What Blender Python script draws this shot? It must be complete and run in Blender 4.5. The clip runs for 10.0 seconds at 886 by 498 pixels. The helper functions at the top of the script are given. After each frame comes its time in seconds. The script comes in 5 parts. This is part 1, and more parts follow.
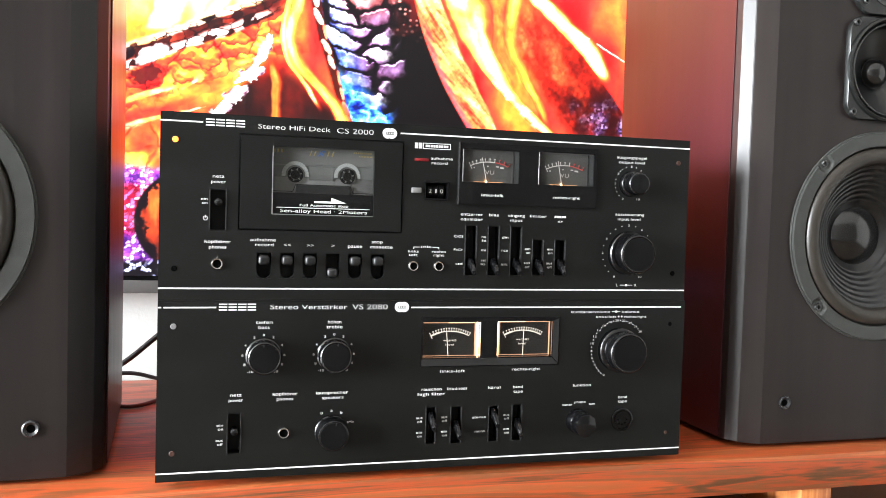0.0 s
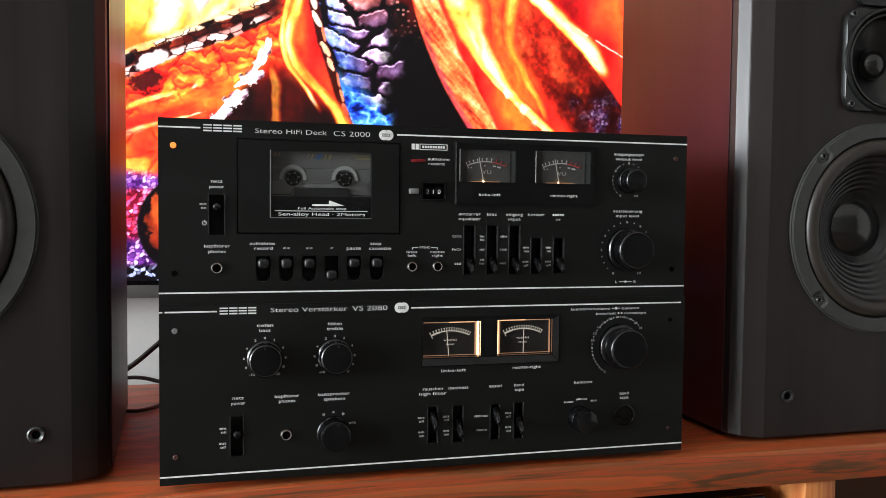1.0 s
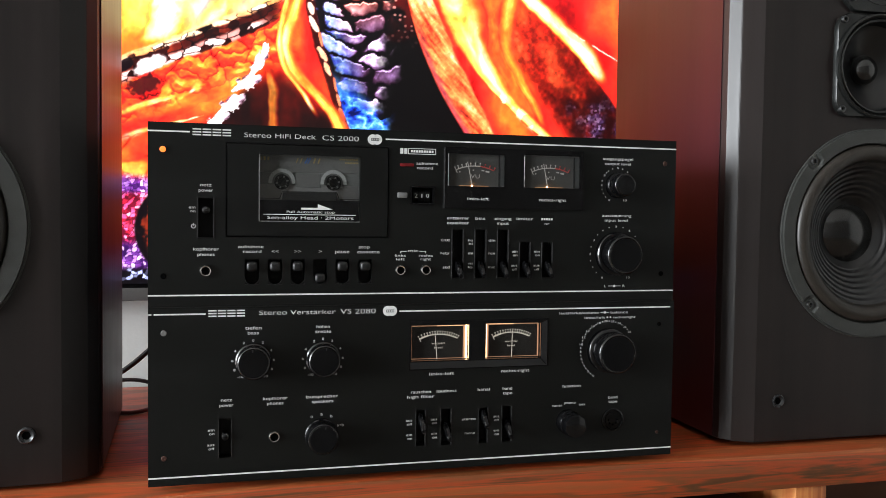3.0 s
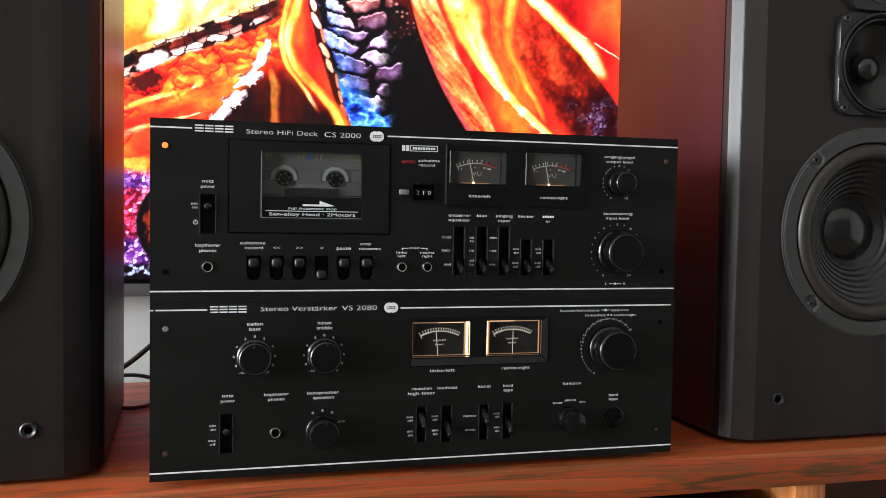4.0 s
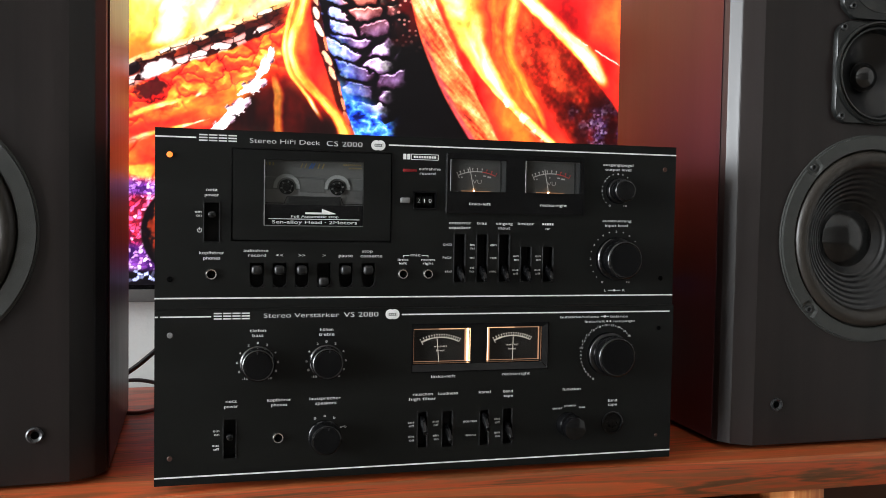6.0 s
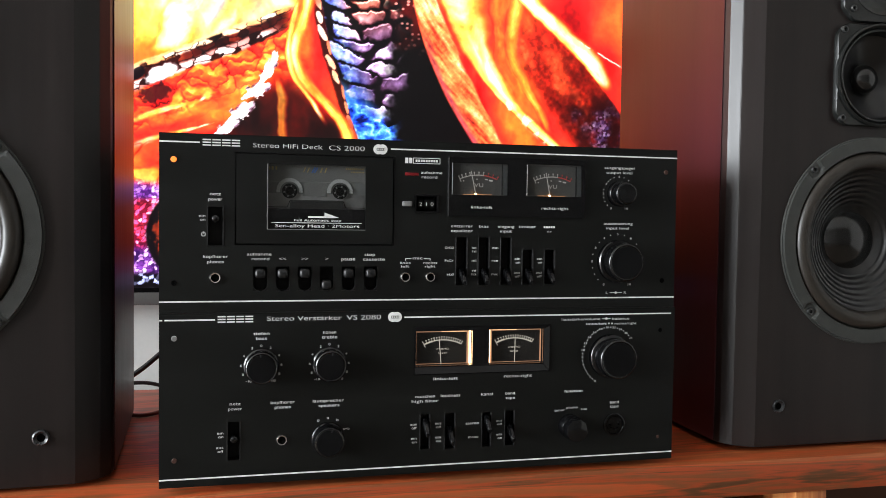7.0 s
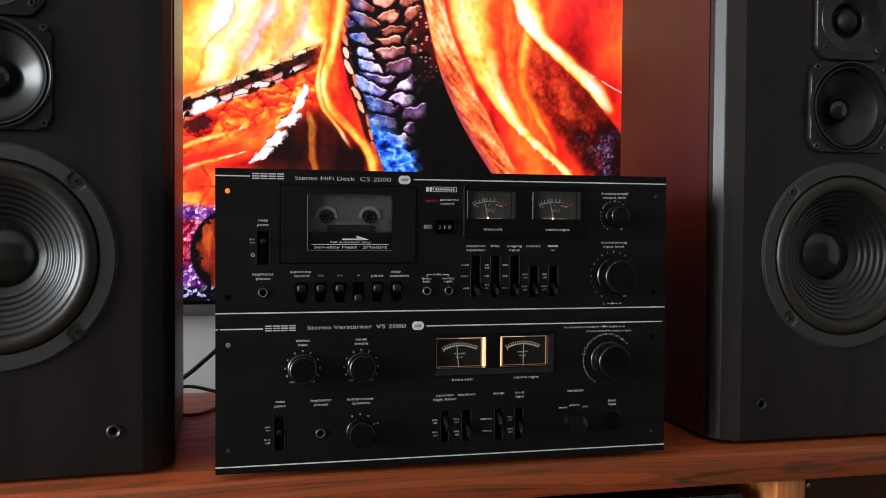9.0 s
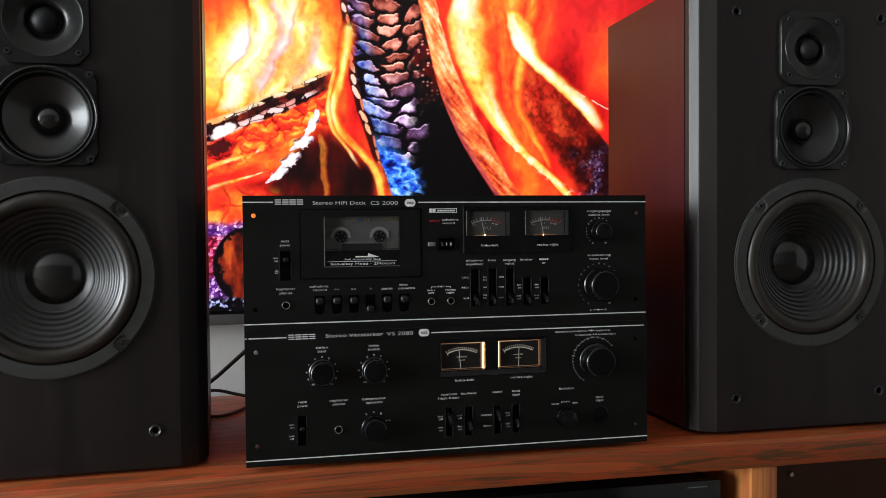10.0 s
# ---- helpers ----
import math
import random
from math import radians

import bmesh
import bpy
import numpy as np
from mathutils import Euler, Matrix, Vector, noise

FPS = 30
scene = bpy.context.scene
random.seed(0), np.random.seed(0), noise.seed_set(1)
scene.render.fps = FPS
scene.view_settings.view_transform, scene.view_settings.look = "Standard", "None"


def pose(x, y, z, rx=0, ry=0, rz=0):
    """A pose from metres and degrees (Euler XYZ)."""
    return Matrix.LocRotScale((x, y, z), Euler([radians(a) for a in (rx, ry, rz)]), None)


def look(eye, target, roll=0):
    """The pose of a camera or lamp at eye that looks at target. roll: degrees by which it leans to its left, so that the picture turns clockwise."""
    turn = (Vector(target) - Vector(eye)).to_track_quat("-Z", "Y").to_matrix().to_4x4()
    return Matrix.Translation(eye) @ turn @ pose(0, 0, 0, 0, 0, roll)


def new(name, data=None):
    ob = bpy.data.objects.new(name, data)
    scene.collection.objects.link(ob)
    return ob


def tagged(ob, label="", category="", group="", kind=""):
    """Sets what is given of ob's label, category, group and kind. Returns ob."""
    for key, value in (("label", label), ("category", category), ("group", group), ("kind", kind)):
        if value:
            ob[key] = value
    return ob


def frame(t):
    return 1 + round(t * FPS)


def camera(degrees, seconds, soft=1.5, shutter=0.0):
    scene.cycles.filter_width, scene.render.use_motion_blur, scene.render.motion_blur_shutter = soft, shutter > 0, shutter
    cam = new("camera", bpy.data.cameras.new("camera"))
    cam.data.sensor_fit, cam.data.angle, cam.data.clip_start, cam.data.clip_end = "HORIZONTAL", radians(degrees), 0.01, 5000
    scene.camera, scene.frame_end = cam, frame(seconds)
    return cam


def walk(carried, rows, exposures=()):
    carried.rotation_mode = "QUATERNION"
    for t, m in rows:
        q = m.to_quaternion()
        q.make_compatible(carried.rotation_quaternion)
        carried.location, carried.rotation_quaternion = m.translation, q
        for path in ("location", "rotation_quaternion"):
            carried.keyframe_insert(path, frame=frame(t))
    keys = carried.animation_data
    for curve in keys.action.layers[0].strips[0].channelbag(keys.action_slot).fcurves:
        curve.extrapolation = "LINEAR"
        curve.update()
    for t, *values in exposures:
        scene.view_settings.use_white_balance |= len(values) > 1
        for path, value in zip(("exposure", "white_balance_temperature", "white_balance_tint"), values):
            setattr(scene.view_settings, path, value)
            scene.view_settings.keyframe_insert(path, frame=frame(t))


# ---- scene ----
cam = camera(55.5, 10.0, soft=0.9)
PATH = [
    (0, (0.037, -0.671, 0.226), (0.572, 1.254, 0.138), 1.7),
    (0.5, (0.04, -0.673, 0.228), (0.575, 1.252, 0.129), 1.5),
    (1, (0.044, -0.676, 0.228), (0.56, 1.254, 0.135), 0.6),
    (1.5, (0.049, -0.677, 0.229), (0.554, 1.256, 0.138), 0.5),
    (2, (0.056, -0.681, 0.226), (0.556, 1.254, 0.144), 0.5),
    (2.5, (0.059, -0.683, 0.227), (0.558, 1.252, 0.147), 0.6),
    (4, (0.058, -0.685, 0.228), (0.554, 1.25, 0.138), 1.0),
    (4.5, (0.058, -0.686, 0.226), (0.554, 1.249, 0.141), 1.0),
    (5, (0.059, -0.689, 0.228), (0.55, 1.248, 0.147), 1.0),
    (5.5, (0.058, -0.691, 0.23), (0.547, 1.246, 0.148), 1.0),
    (7, (0.06, -0.699, 0.233), (0.535, 1.242, 0.155), 0.8),
    (7.5, (0.061, -0.701, 0.231), (0.525, 1.242, 0.155), 0.7),
    (8, (0.057, -0.717, 0.233), (0.521, 1.227, 0.156), 0.6),
    (8.5, (0.047, -0.757, 0.24), (0.497, 1.19, 0.164), 0.7),
    (9, (0.036, -0.8, 0.245), (0.471, 1.151, 0.188), 0.4),
    (9.5, (0.021, -0.854, 0.256), (0.452, 1.098, 0.201), -0.2),
    (10, (0.018, -0.896, 0.262), (0.441, 1.058, 0.209), -0.5),
]
EXPOSURES = [(0, 1.35), (0.25, 0.7), (0.5, -0.02), (1.0, 0.0), (2.5, 0.02), (5.5, 0.05), (7.0, 0.12), (8.0, 0.15), (8.5, 0.0), (9.0, -0.7), (9.5, -0.75), (10.0, -0.75)]
walk(cam, [(t, look(eye, target, roll)) for t, eye, target, roll in PATH], EXPOSURES)

# ---------------------------------------------------------------- light
world = bpy.data.worlds.new("sky_world")
scene.world = world
world.use_nodes = True
wn = world.node_tree.nodes
sky = wn.new("ShaderNodeTexSky")
sky.sky_type, sky.sun_disc = "NISHITA", False
sky.sun_elevation, sky.sun_rotation = radians(38), radians(250)
wn["Background"].inputs["Strength"].default_value = 0.08
world.node_tree.links.new(sky.outputs["Color"], wn["Background"].inputs["Color"])


def area(name, at, to, sx, sy, watts, colour):
    lamp = bpy.data.lights.new(name, "AREA")
    lamp.shape, lamp.size, lamp.size_y, lamp.energy, lamp.color = "RECTANGLE", sx, sy, watts, colour
    ob = new(name, lamp)
    ob.matrix_world = look(at, to)
    return ob


# daylight that enters by the window in the left wall
area("window_daylight", (-4.70, -1.32, 0.81), (0, -1.32, 0.81), 2.36, 2.1, 475.0, (0.89, 0.95, 1.0))

# ---------------------------------------------------------------- materials


def rgb(c):
    return (*c, 1.0)


def surface(name, base, rough=0.5, metal=0.0, vary=0.12, scale=40.0, stretch=(1, 1, 1), bump=0.0, fine=600.0, coat=0.0, spec=0.5, dark=None):
    """A painted, moulded or metal surface: colour varies at a broad and a fine scale, with fine relief."""
    m = bpy.data.materials.new(name)
    m.use_nodes = True
    nt = m.node_tree
    n, l = nt.nodes, nt.links
    p = n["Principled BSDF"]
    co = n.new("ShaderNodeTexCoord")
    mp = n.new("ShaderNodeMapping")
    mp.inputs["Scale"].default_value = stretch
    l.new(co.outputs["Object"], mp.inputs["Vector"])
    a, b = n.new("ShaderNodeTexNoise"), n.new("ShaderNodeTexNoise")
    for t, s, d in ((a, scale, 4.0), (b, fine, 2.0)):
        t.inputs["Scale"].default_value, t.inputs["Detail"].default_value = s, d
        l.new(mp.outputs["Vector"], t.inputs["Vector"])
    mixn = n.new("ShaderNodeMath")
    mixn.operation = "MULTIPLY_ADD"
    l.new(b.outputs["Fac"], mixn.inputs[0])
    mixn.inputs[1].default_value = 0.35
    l.new(a.outputs["Fac"], mixn.inputs[2])
    ramp = n.new("ShaderNodeValToRGB")
    lo = dark or tuple(c * (1 - vary) for c in base)
    hi = tuple(min(1, c * (1 + vary)) for c in base)
    ramp.color_ramp.elements[0].position, ramp.color_ramp.elements[0].color = 0.45, rgb(lo)
    ramp.color_ramp.elements[1].position, ramp.color_ramp.elements[1].color = 0.9, rgb(hi)
    l.new(mixn.outputs[0], ramp.inputs["Fac"])
    l.new(ramp.outputs["Color"], p.inputs["Base Color"])
    r = n.new("ShaderNodeMapRange")
    r.inputs["To Min"].default_value, r.inputs["To Max"].default_value = max(0.02, rough * 0.85), min(1, rough * 1.15)
    l.new(a.outputs["Fac"], r.inputs["Value"])
    l.new(r.outputs["Result"], p.inputs["Roughness"])
    p.inputs["Metallic"].default_value = metal
    p.inputs["Specular IOR Level"].default_value = spec
    p.inputs["Coat Weight"].default_value = coat
    p.inputs["Coat Roughness"].default_value = 0.12
    if bump:
        bp = n.new("ShaderNodeBump")
        bp.inputs["Strength"].default_value, bp.inputs["Distance"].default_value = bump, 0.0004
        l.new(b.outputs["Fac"], bp.inputs["Height"])
        l.new(bp.outputs["Normal"], p.inputs["Normal"])
    return m


def wood(name, stops, stretch, rough=0.42, coat=0.15, bump=0.25, rings=9.0, spec=0.5, sway=0.35):
    """Stained wood with wavy bands of early and late growth, pores and scattered dark flecks."""
    m = bpy.data.materials.new(name)
    m.use_nodes = True
    nt = m.node_tree
    n, l = nt.nodes, nt.links
    p = n["Principled BSDF"]
    co = n.new("ShaderNodeTexCoord")
    mp = n.new("ShaderNodeMapping")
    mp.inputs["Scale"].default_value = stretch
    l.new(co.outputs["Object"], mp.inputs["Vector"])
    big = n.new("ShaderNodeTexNoise")
    big.inputs["Scale"].default_value, big.inputs["Detail"].default_value, big.inputs["Distortion"].default_value = 1.0, 4.5, sway
    l.new(mp.outputs["Vector"], big.inputs["Vector"])
    k = n.new("ShaderNodeMath")
    k.operation = "MULTIPLY"
    k.inputs[1].default_value = rings
    l.new(big.outputs["Fac"], k.inputs[0])
    f = n.new("ShaderNodeMath")
    f.operation = "PINGPONG"
    f.inputs[1].default_value = 1.0
    l.new(k.outputs[0], f.inputs[0])
    pore = n.new("ShaderNodeTexNoise")
    pore.inputs["Scale"].default_value, pore.inputs["Detail"].default_value = 6.0, 9.0
    pore.inputs["Roughness"].default_value = 0.68
    l.new(mp.outputs["Vector"], pore.inputs["Vector"])
    mx = n.new("ShaderNodeMath")
    mx.operation = "MULTIPLY_ADD"
    mx.inputs[1].default_value = 0.55
    l.new(pore.outputs["Fac"], mx.inputs[0])
    sc = n.new("ShaderNodeMath")
    sc.operation = "MULTIPLY"
    sc.inputs[1].default_value = 0.55
    l.new(f.outputs[0], sc.inputs[0])
    l.new(sc.outputs[0], mx.inputs[2])
    ramp = n.new("ShaderNodeValToRGB")
    el = ramp.color_ramp.elements
    el[0].position, el[0].color = stops[0][0], rgb(stops[0][1])
    el[1].position, el[1].color = stops[-1][0], rgb(stops[-1][1])
    for at, c in stops[1:-1]:
        el.new(at).color = rgb(c)
    l.new(mx.outputs[0], ramp.inputs["Fac"])
    l.new(ramp.outputs["Color"], p.inputs["Base Color"])
    rr = n.new("ShaderNodeMapRange")
    rr.inputs["To Min"].default_value, rr.inputs["To Max"].default_value = rough * 0.75, rough * 1.3
    l.new(pore.outputs["Fac"], rr.inputs["Value"])
    l.new(rr.outputs["Result"], p.inputs["Roughness"])
    p.inputs["Specular IOR Level"].default_value = spec
    p.inputs["Coat Weight"].default_value = coat
    p.inputs["Coat Roughness"].default_value = 0.25
    bp = n.new("ShaderNodeBump")
    bp.inputs["Strength"].default_value, bp.inputs["Distance"].default_value = bump, 0.0006
    l.new(mx.outputs[0], bp.inputs["Height"])
    l.new(bp.outputs["Normal"], p.inputs["Normal"])
    return m


def glow(name, colour, strength):
    m = bpy.data.materials.new(name)
    m.use_nodes = True
    p = m.node_tree.nodes["Principled BSDF"]
    p.inputs["Base Color"].default_value = rgb(tuple(0.3 * c for c in colour))
    p.inputs["Emission Color"].default_value = rgb(colour)
    p.inputs["Emission Strength"].default_value = strength
    return m


def glass(name, rough=0.02):
    m = bpy.data.materials.new(name)
    m.use_nodes = True
    n, l = m.node_tree.nodes, m.node_tree.links
    n.remove(n["Principled BSDF"])
    tr, gl, mix, fr = n.new("ShaderNodeBsdfTransparent"), n.new("ShaderNodeBsdfGlossy"), n.new("ShaderNodeMixShader"), n.new("ShaderNodeFresnel")
    tr.inputs["Color"].default_value = (0.86, 0.87, 0.86, 1)
    gl.inputs["Roughness"].default_value = rough
    fr.inputs["IOR"].default_value = 1.45
    l.new(fr.outputs[0], mix.inputs[0])
    l.new(tr.outputs[0], mix.inputs[1])
    l.new(gl.outputs[0], mix.inputs[2])
    l.new(mix.outputs[0], n["Material Output"].inputs["Surface"])
    return m


M_PANEL = surface("black_anodised_panel", (0.0041, 0.0044, 0.0039), 0.42, 0.0, 0.25, 9, (1, 1, 3), 0.12, 900, spec=0.3)
M_GLOSSBLACK = surface("glossy_black_plastic", (0.004, 0.004, 0.0043), 0.16, 0, 0.2, 30, spec=0.45)
M_KNOB = surface("black_turned_knob", (0.0022, 0.0022, 0.0026), 0.17, 0.0, 0.2, 60, (1, 4, 1), 0.03, 700, spec=0.6)
M_KNOBFACE = surface("black_turned_knob_face", (0.0030, 0.0030, 0.0034), 0.38, 0.0, 0.2, 60, bump=0.1, fine=900, spec=0.22)
M_POINTER = surface("dull_grey_pointer", (0.035, 0.035, 0.036), 0.5, 0, 0.1, 80)
M_KEY = surface("satin_black_key", (0.0095, 0.0095, 0.0098), 0.36, 0, 0.15, 80, bump=0.1, fine=1200, spec=0.45)
M_CHASSIS = surface("black_sheet_steel", (0.012, 0.012, 0.012), 0.5, 0.2, 0.2, 20, bump=0.2)
# holes are not cut: near-black discs put their inner shade into the colour
M_VOID = surface("hole_shade_black", (0.0004, 0.0004, 0.0004), 0.8, 0, 0.2, 80, spec=0.05)
M_SLOT = surface("dark_slot_plastic", (0.0022, 0.0022, 0.0022), 0.5, 0, 0.2, 80, spec=0.25)
M_WHITE = surface("white_print", (0.78, 0.78, 0.76), 0.6, 0, 0.06, 300)
M_RED = surface("red_print", (0.75, 0.09, 0.08), 0.6, 0, 0.1, 300)
M_GREY = surface("grey_plastic", (0.16, 0.16, 0.155), 0.45, 0, 0.12, 80)
M_CHROME = surface("nickel_metal", (0.62, 0.61, 0.58), 0.24, 1.0, 0.1, 200)
M_SCREW = surface("blackened_screw", (0.10, 0.10, 0.10), 0.35, 0.9, 0.2, 300)
M_SOCKET = surface("dark_metal_rim", (0.032, 0.033, 0.034), 0.28, 0.4, 0.2, 300)
M_COPPER = surface("copper_screw", (0.055, 0.022, 0.014), 0.5, 0.2, 0.2, 300)
M_REDLENS = surface("dark_red_lens", (0.16, 0.012, 0.014), 0.25, 0, 0.1, 300)
M_CASSETTE = surface("smoke_grey_cassette", (0.25, 0.24, 0.235), 0.35, 0, 0.12, 60)
M_CASLABEL = surface("cassette_print_strip", (0.17, 0.165, 0.16), 0.4, 0, 0.1, 90)
M_CASDARK = surface("dark_cassette_moulding", (0.020, 0.020, 0.020), 0.4, 0, 0.1, 90)
M_REEL = surface("pale_grey_reel", (0.46, 0.46, 0.45), 0.45, 0, 0.1, 90)
M_GOLD = surface("gold_print", (0.42, 0.31, 0.12), 0.5, 0.1, 0.1, 200)
M_BLUE = surface("blue_print", (0.06, 0.16, 0.5), 0.5, 0, 0.1, 200)
M_VUFACE = surface("smoky_meter_dial", (0.085, 0.081, 0.077), 0.5, 0, 0.08, 60)
M_DIALBLACK = surface("black_meter_dial", (0.030, 0.026, 0.024), 0.6, 0, 0.1, 60, spec=0.1)
M_BEZELGREY = surface("dark_grey_bevel", (0.02, 0.02, 0.02), 0.22, 0, 0.1, 70)
M_CHEEK = surface("lit_cheek_grey", (0.075, 0.075, 0.076), 0.35, 0, 0.1, 70)
M_LED = glow("orange_pilot_light", (1.0, 0.22, 0.035), 1.7)
M_LAMP = glow("meter_bulb", (1.0, 0.48, 0.20), 90.0)
M_EDGE = glow("acrylic_edge_and_glow_falloff", (1.0, 0.50, 0.28), 0.55)
M_LAMPSPILL = glow("faint_lamp_line", (1.0, 0.46, 0.20), 0.75)
M_EDGEMID = glow("mid_acrylic_edge_and_falloff", (1.0, 0.52, 0.28), 1.6)
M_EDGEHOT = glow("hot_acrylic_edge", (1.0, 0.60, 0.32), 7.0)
M_LITPRINT = glow("lit_dial_print", (1.0, 0.90, 0.78), 0.6)
M_GLOWPRINT = glow("glowing_dial_print", (1.0, 0.95, 0.9), 0.26)
M_GLASS = glass("clear_window")
M_FOIL = wood("dark_walnut_foil", ((0.1, (0.0045, 0.0030, 0.0027)), (0.45, (0.0095, 0.0064, 0.0058)), (0.9, (0.0175, 0.0120, 0.0110))), (30, 30, 1.4), 0.38, 0.0, 0.12, 3.0, spec=0.46)
M_SIDE = wood("red_brown_veneer", ((0.1, (0.036, 0.0066, 0.0084)), (0.5, (0.045, 0.0082, 0.0104)), (0.9, (0.056, 0.0102, 0.0126))), (22, 22, 1.2), 0.38, 0.0, 0.01, 3.0, spec=0.32)
M_SHELF = wood("red_stained_pine", ((0.14, (0.066, 0.026, 0.010)), (0.28, (0.135, 0.050, 0.017)), (0.36, (0.40, 0.060, 0.014)), (0.46, (0.21, 0.066, 0.021)), (0.53, (0.25, 0.068, 0.021)), (0.60, (0.50, 0.078, 0.018)), (0.74, (0.32, 0.086, 0.026)), (0.90, (0.58, 0.150, 0.042))), (1.5, 12, 25), 0.44, 0.04, 0.4, 8.0, sway=0.8)
M_POST = wood("light_pine_upright", ((0.15, (0.22, 0.050, 0.012)), (0.35, (0.42, 0.115, 0.028)), (0.6, (0.52, 0.165, 0.044)), (0.9, (0.60, 0.24, 0.07))), (95, 40, 2.2), 0.4, 0.2, 0.35, 6.0)
# inner boards of the bays, their shade put into a darker brown
M_SHADEDWOOD = wood("shaded_brown_board", ((0.05, (0.07, 0.032, 0.016)), (1.0, (0.13, 0.06, 0.028))), (3, 20, 20), 0.5, 0.05, 0.2, 3.0)
M_CONE = surface("black_paper_cone", (0.0055, 0.006, 0.0066), 0.30, 0, 0.2, 120, bump=0.03, fine=1500, spec=0.78, coat=0.08)
M_CAP = surface("black_dust_cap", (0.0085, 0.0085, 0.009), 0.19, 0, 0.15, 120, bump=0.05, spec=0.8, coat=0.25)
M_DOME = surface("black_fabric_dome", (0.009, 0.009, 0.0095), 0.5, 0, 0.15, 120, bump=0.3, fine=2200, spec=0.35)
M_RUBBER = surface("brown_black_rubber", (0.024, 0.020, 0.016), 0.38, 0, 0.15, 60)
M_FRAME = surface("grey_black_cast_frame", (0.042, 0.0435, 0.040), 0.46, 0.1, 0.15, 90, bump=0.4, fine=1800)
M_FLANGE = surface("black_moulded_flange", (0.0105, 0.011, 0.0105), 0.22, 0, 0.15, 90, bump=0.2, fine=1600, spec=0.46)
M_CABLE = surface("black_cable_sheath", (0.012, 0.012, 0.012), 0.45, 0, 0.1, 90)
M_REDCABLE = surface("dark_red_cable_sheath", (0.07, 0.014, 0.012), 0.45, 0, 0.1, 90)
M_WALL = surface("white_wall_paint", (0.70, 0.70, 0.67), 0.8, 0, 0.05, 3.0, bump=0.5, fine=250)
M_WALLGREY = surface("unseen_wall_dark_grey", (0.12, 0.112, 0.104), 0.8, 0, 0.06, 3.0, bump=0.5, fine=250)
M_WALLPALE = surface("unseen_wall_pale_grey", (0.34, 0.33, 0.31), 0.8, 0, 0.05, 3.0, bump=0.5, fine=250)
M_CEIL = surface("white_ceiling_paint", (0.78, 0.78, 0.76), 0.85, 0, 0.04, 2.0, bump=0.4, fine=250)
M_FLOOR = wood("unseen_floor_boards", ((0.05, (0.085, 0.062, 0.045)), (1.0, (0.16, 0.12, 0.088))), (14, 1.5, 6), 0.45, 0.1, 0.2, 4.0)
M_TVGREY = surface("dark_grey_tv_bezel", (0.11, 0.105, 0.10), 0.45, 0.2, 0.08, 50)
M_RUBBERFOOT = surface("black_rubber_foot", (0.012, 0.012, 0.012), 0.7, 0, 0.1, 60)

# ---------------------------------------------------------------- helpers for building

BASE = {}


def thing(name, at, label, category, group=""):
    """An empty at the thing's base; parts under it are given in world coordinates."""
    e = new(name)
    e.empty_display_size = 0.02
    e.location = at
    BASE[e] = Vector(at)
    return tagged(e, label, category, group)


def part(name, bm, material, parent=None, label="", smooth=False, kind=""):
    """Links bm as one mesh, under a thing or a part when parent is given."""
    off = BASE[parent] if parent else Vector((0, 0, 0))
    bmesh.ops.translate(bm, verts=bm.verts, vec=-off)
    bmesh.ops.recalc_face_normals(bm, faces=bm.faces)
    me = bpy.data.meshes.new(name)
    bm.to_mesh(me)
    bm.free()
    if smooth:
        me.polygons.foreach_set("use_smooth", [True] * len(me.polygons))
        me.set_sharp_from_angle(angle=radians(38))
    me.materials.append(material)
    ob = new(name, me)
    if parent:
        ob.parent = parent
        BASE[ob] = off
    return tagged(ob, label=label, kind=kind)


def box(x0, x1, y0, y1, z0, z1, bevel=0.0, bm=None, seg=2):
    own = bmesh.new()
    bmesh.ops.create_cube(own, size=1.0)
    for v in own.verts:
        v.co = Vector(((x0 + x1) / 2 + v.co.x * (x1 - x0), (y0 + y1) / 2 + v.co.y * (y1 - y0), (z0 + z1) / 2 + v.co.z * (z1 - z0)))
    if bevel:
        bmesh.ops.bevel(own, geom=own.edges[:], offset=bevel, segments=seg, profile=0.5, affect="EDGES")
    if bm is None:
        return own
    return merge(bm, own)


def merge(bm, other):
    keep = {v: bm.verts.new(v.co) for v in other.verts}
    for f in other.faces:
        bm.faces.new([keep[v] for v in f.verts])
    other.free()
    return bm


def lathe(cx, cz, profile, n=48, bm=None, close=True, wobble=None):
    """Turns (radius, y) pairs about the axis through (cx, cz) along y; the ends are closed when close is set."""
    bm = bm or bmesh.new()
    rings = []
    for r, y in profile:
        if r < 1e-6:
            rings.append([bm.verts.new((cx, y, cz))])
            continue
        ring = []
        for i in range(n):
            a = 2 * math.pi * i / n
            q = r * (wobble(i, n) if wobble else 1.0)
            ring.append(bm.verts.new((cx + q * math.cos(a), y, cz + q * math.sin(a))))
        rings.append(ring)
    for a, b in zip(rings, rings[1:]):
        for i in range(n):
            j = (i + 1) % n
            if len(a) == 1 and len(b) == 1:
                continue
            if len(a) == 1:
                bm.faces.new((a[0], b[i], b[j]))
            elif len(b) == 1:
                bm.faces.new((a[i], b[0], a[j]))
            else:
                bm.faces.new((a[i], b[i], b[j], a[j]))
    if close:
        for ring in (rings[0], rings[-1]):
            if len(ring) > 2:
                bm.faces.new(ring)
    return bm


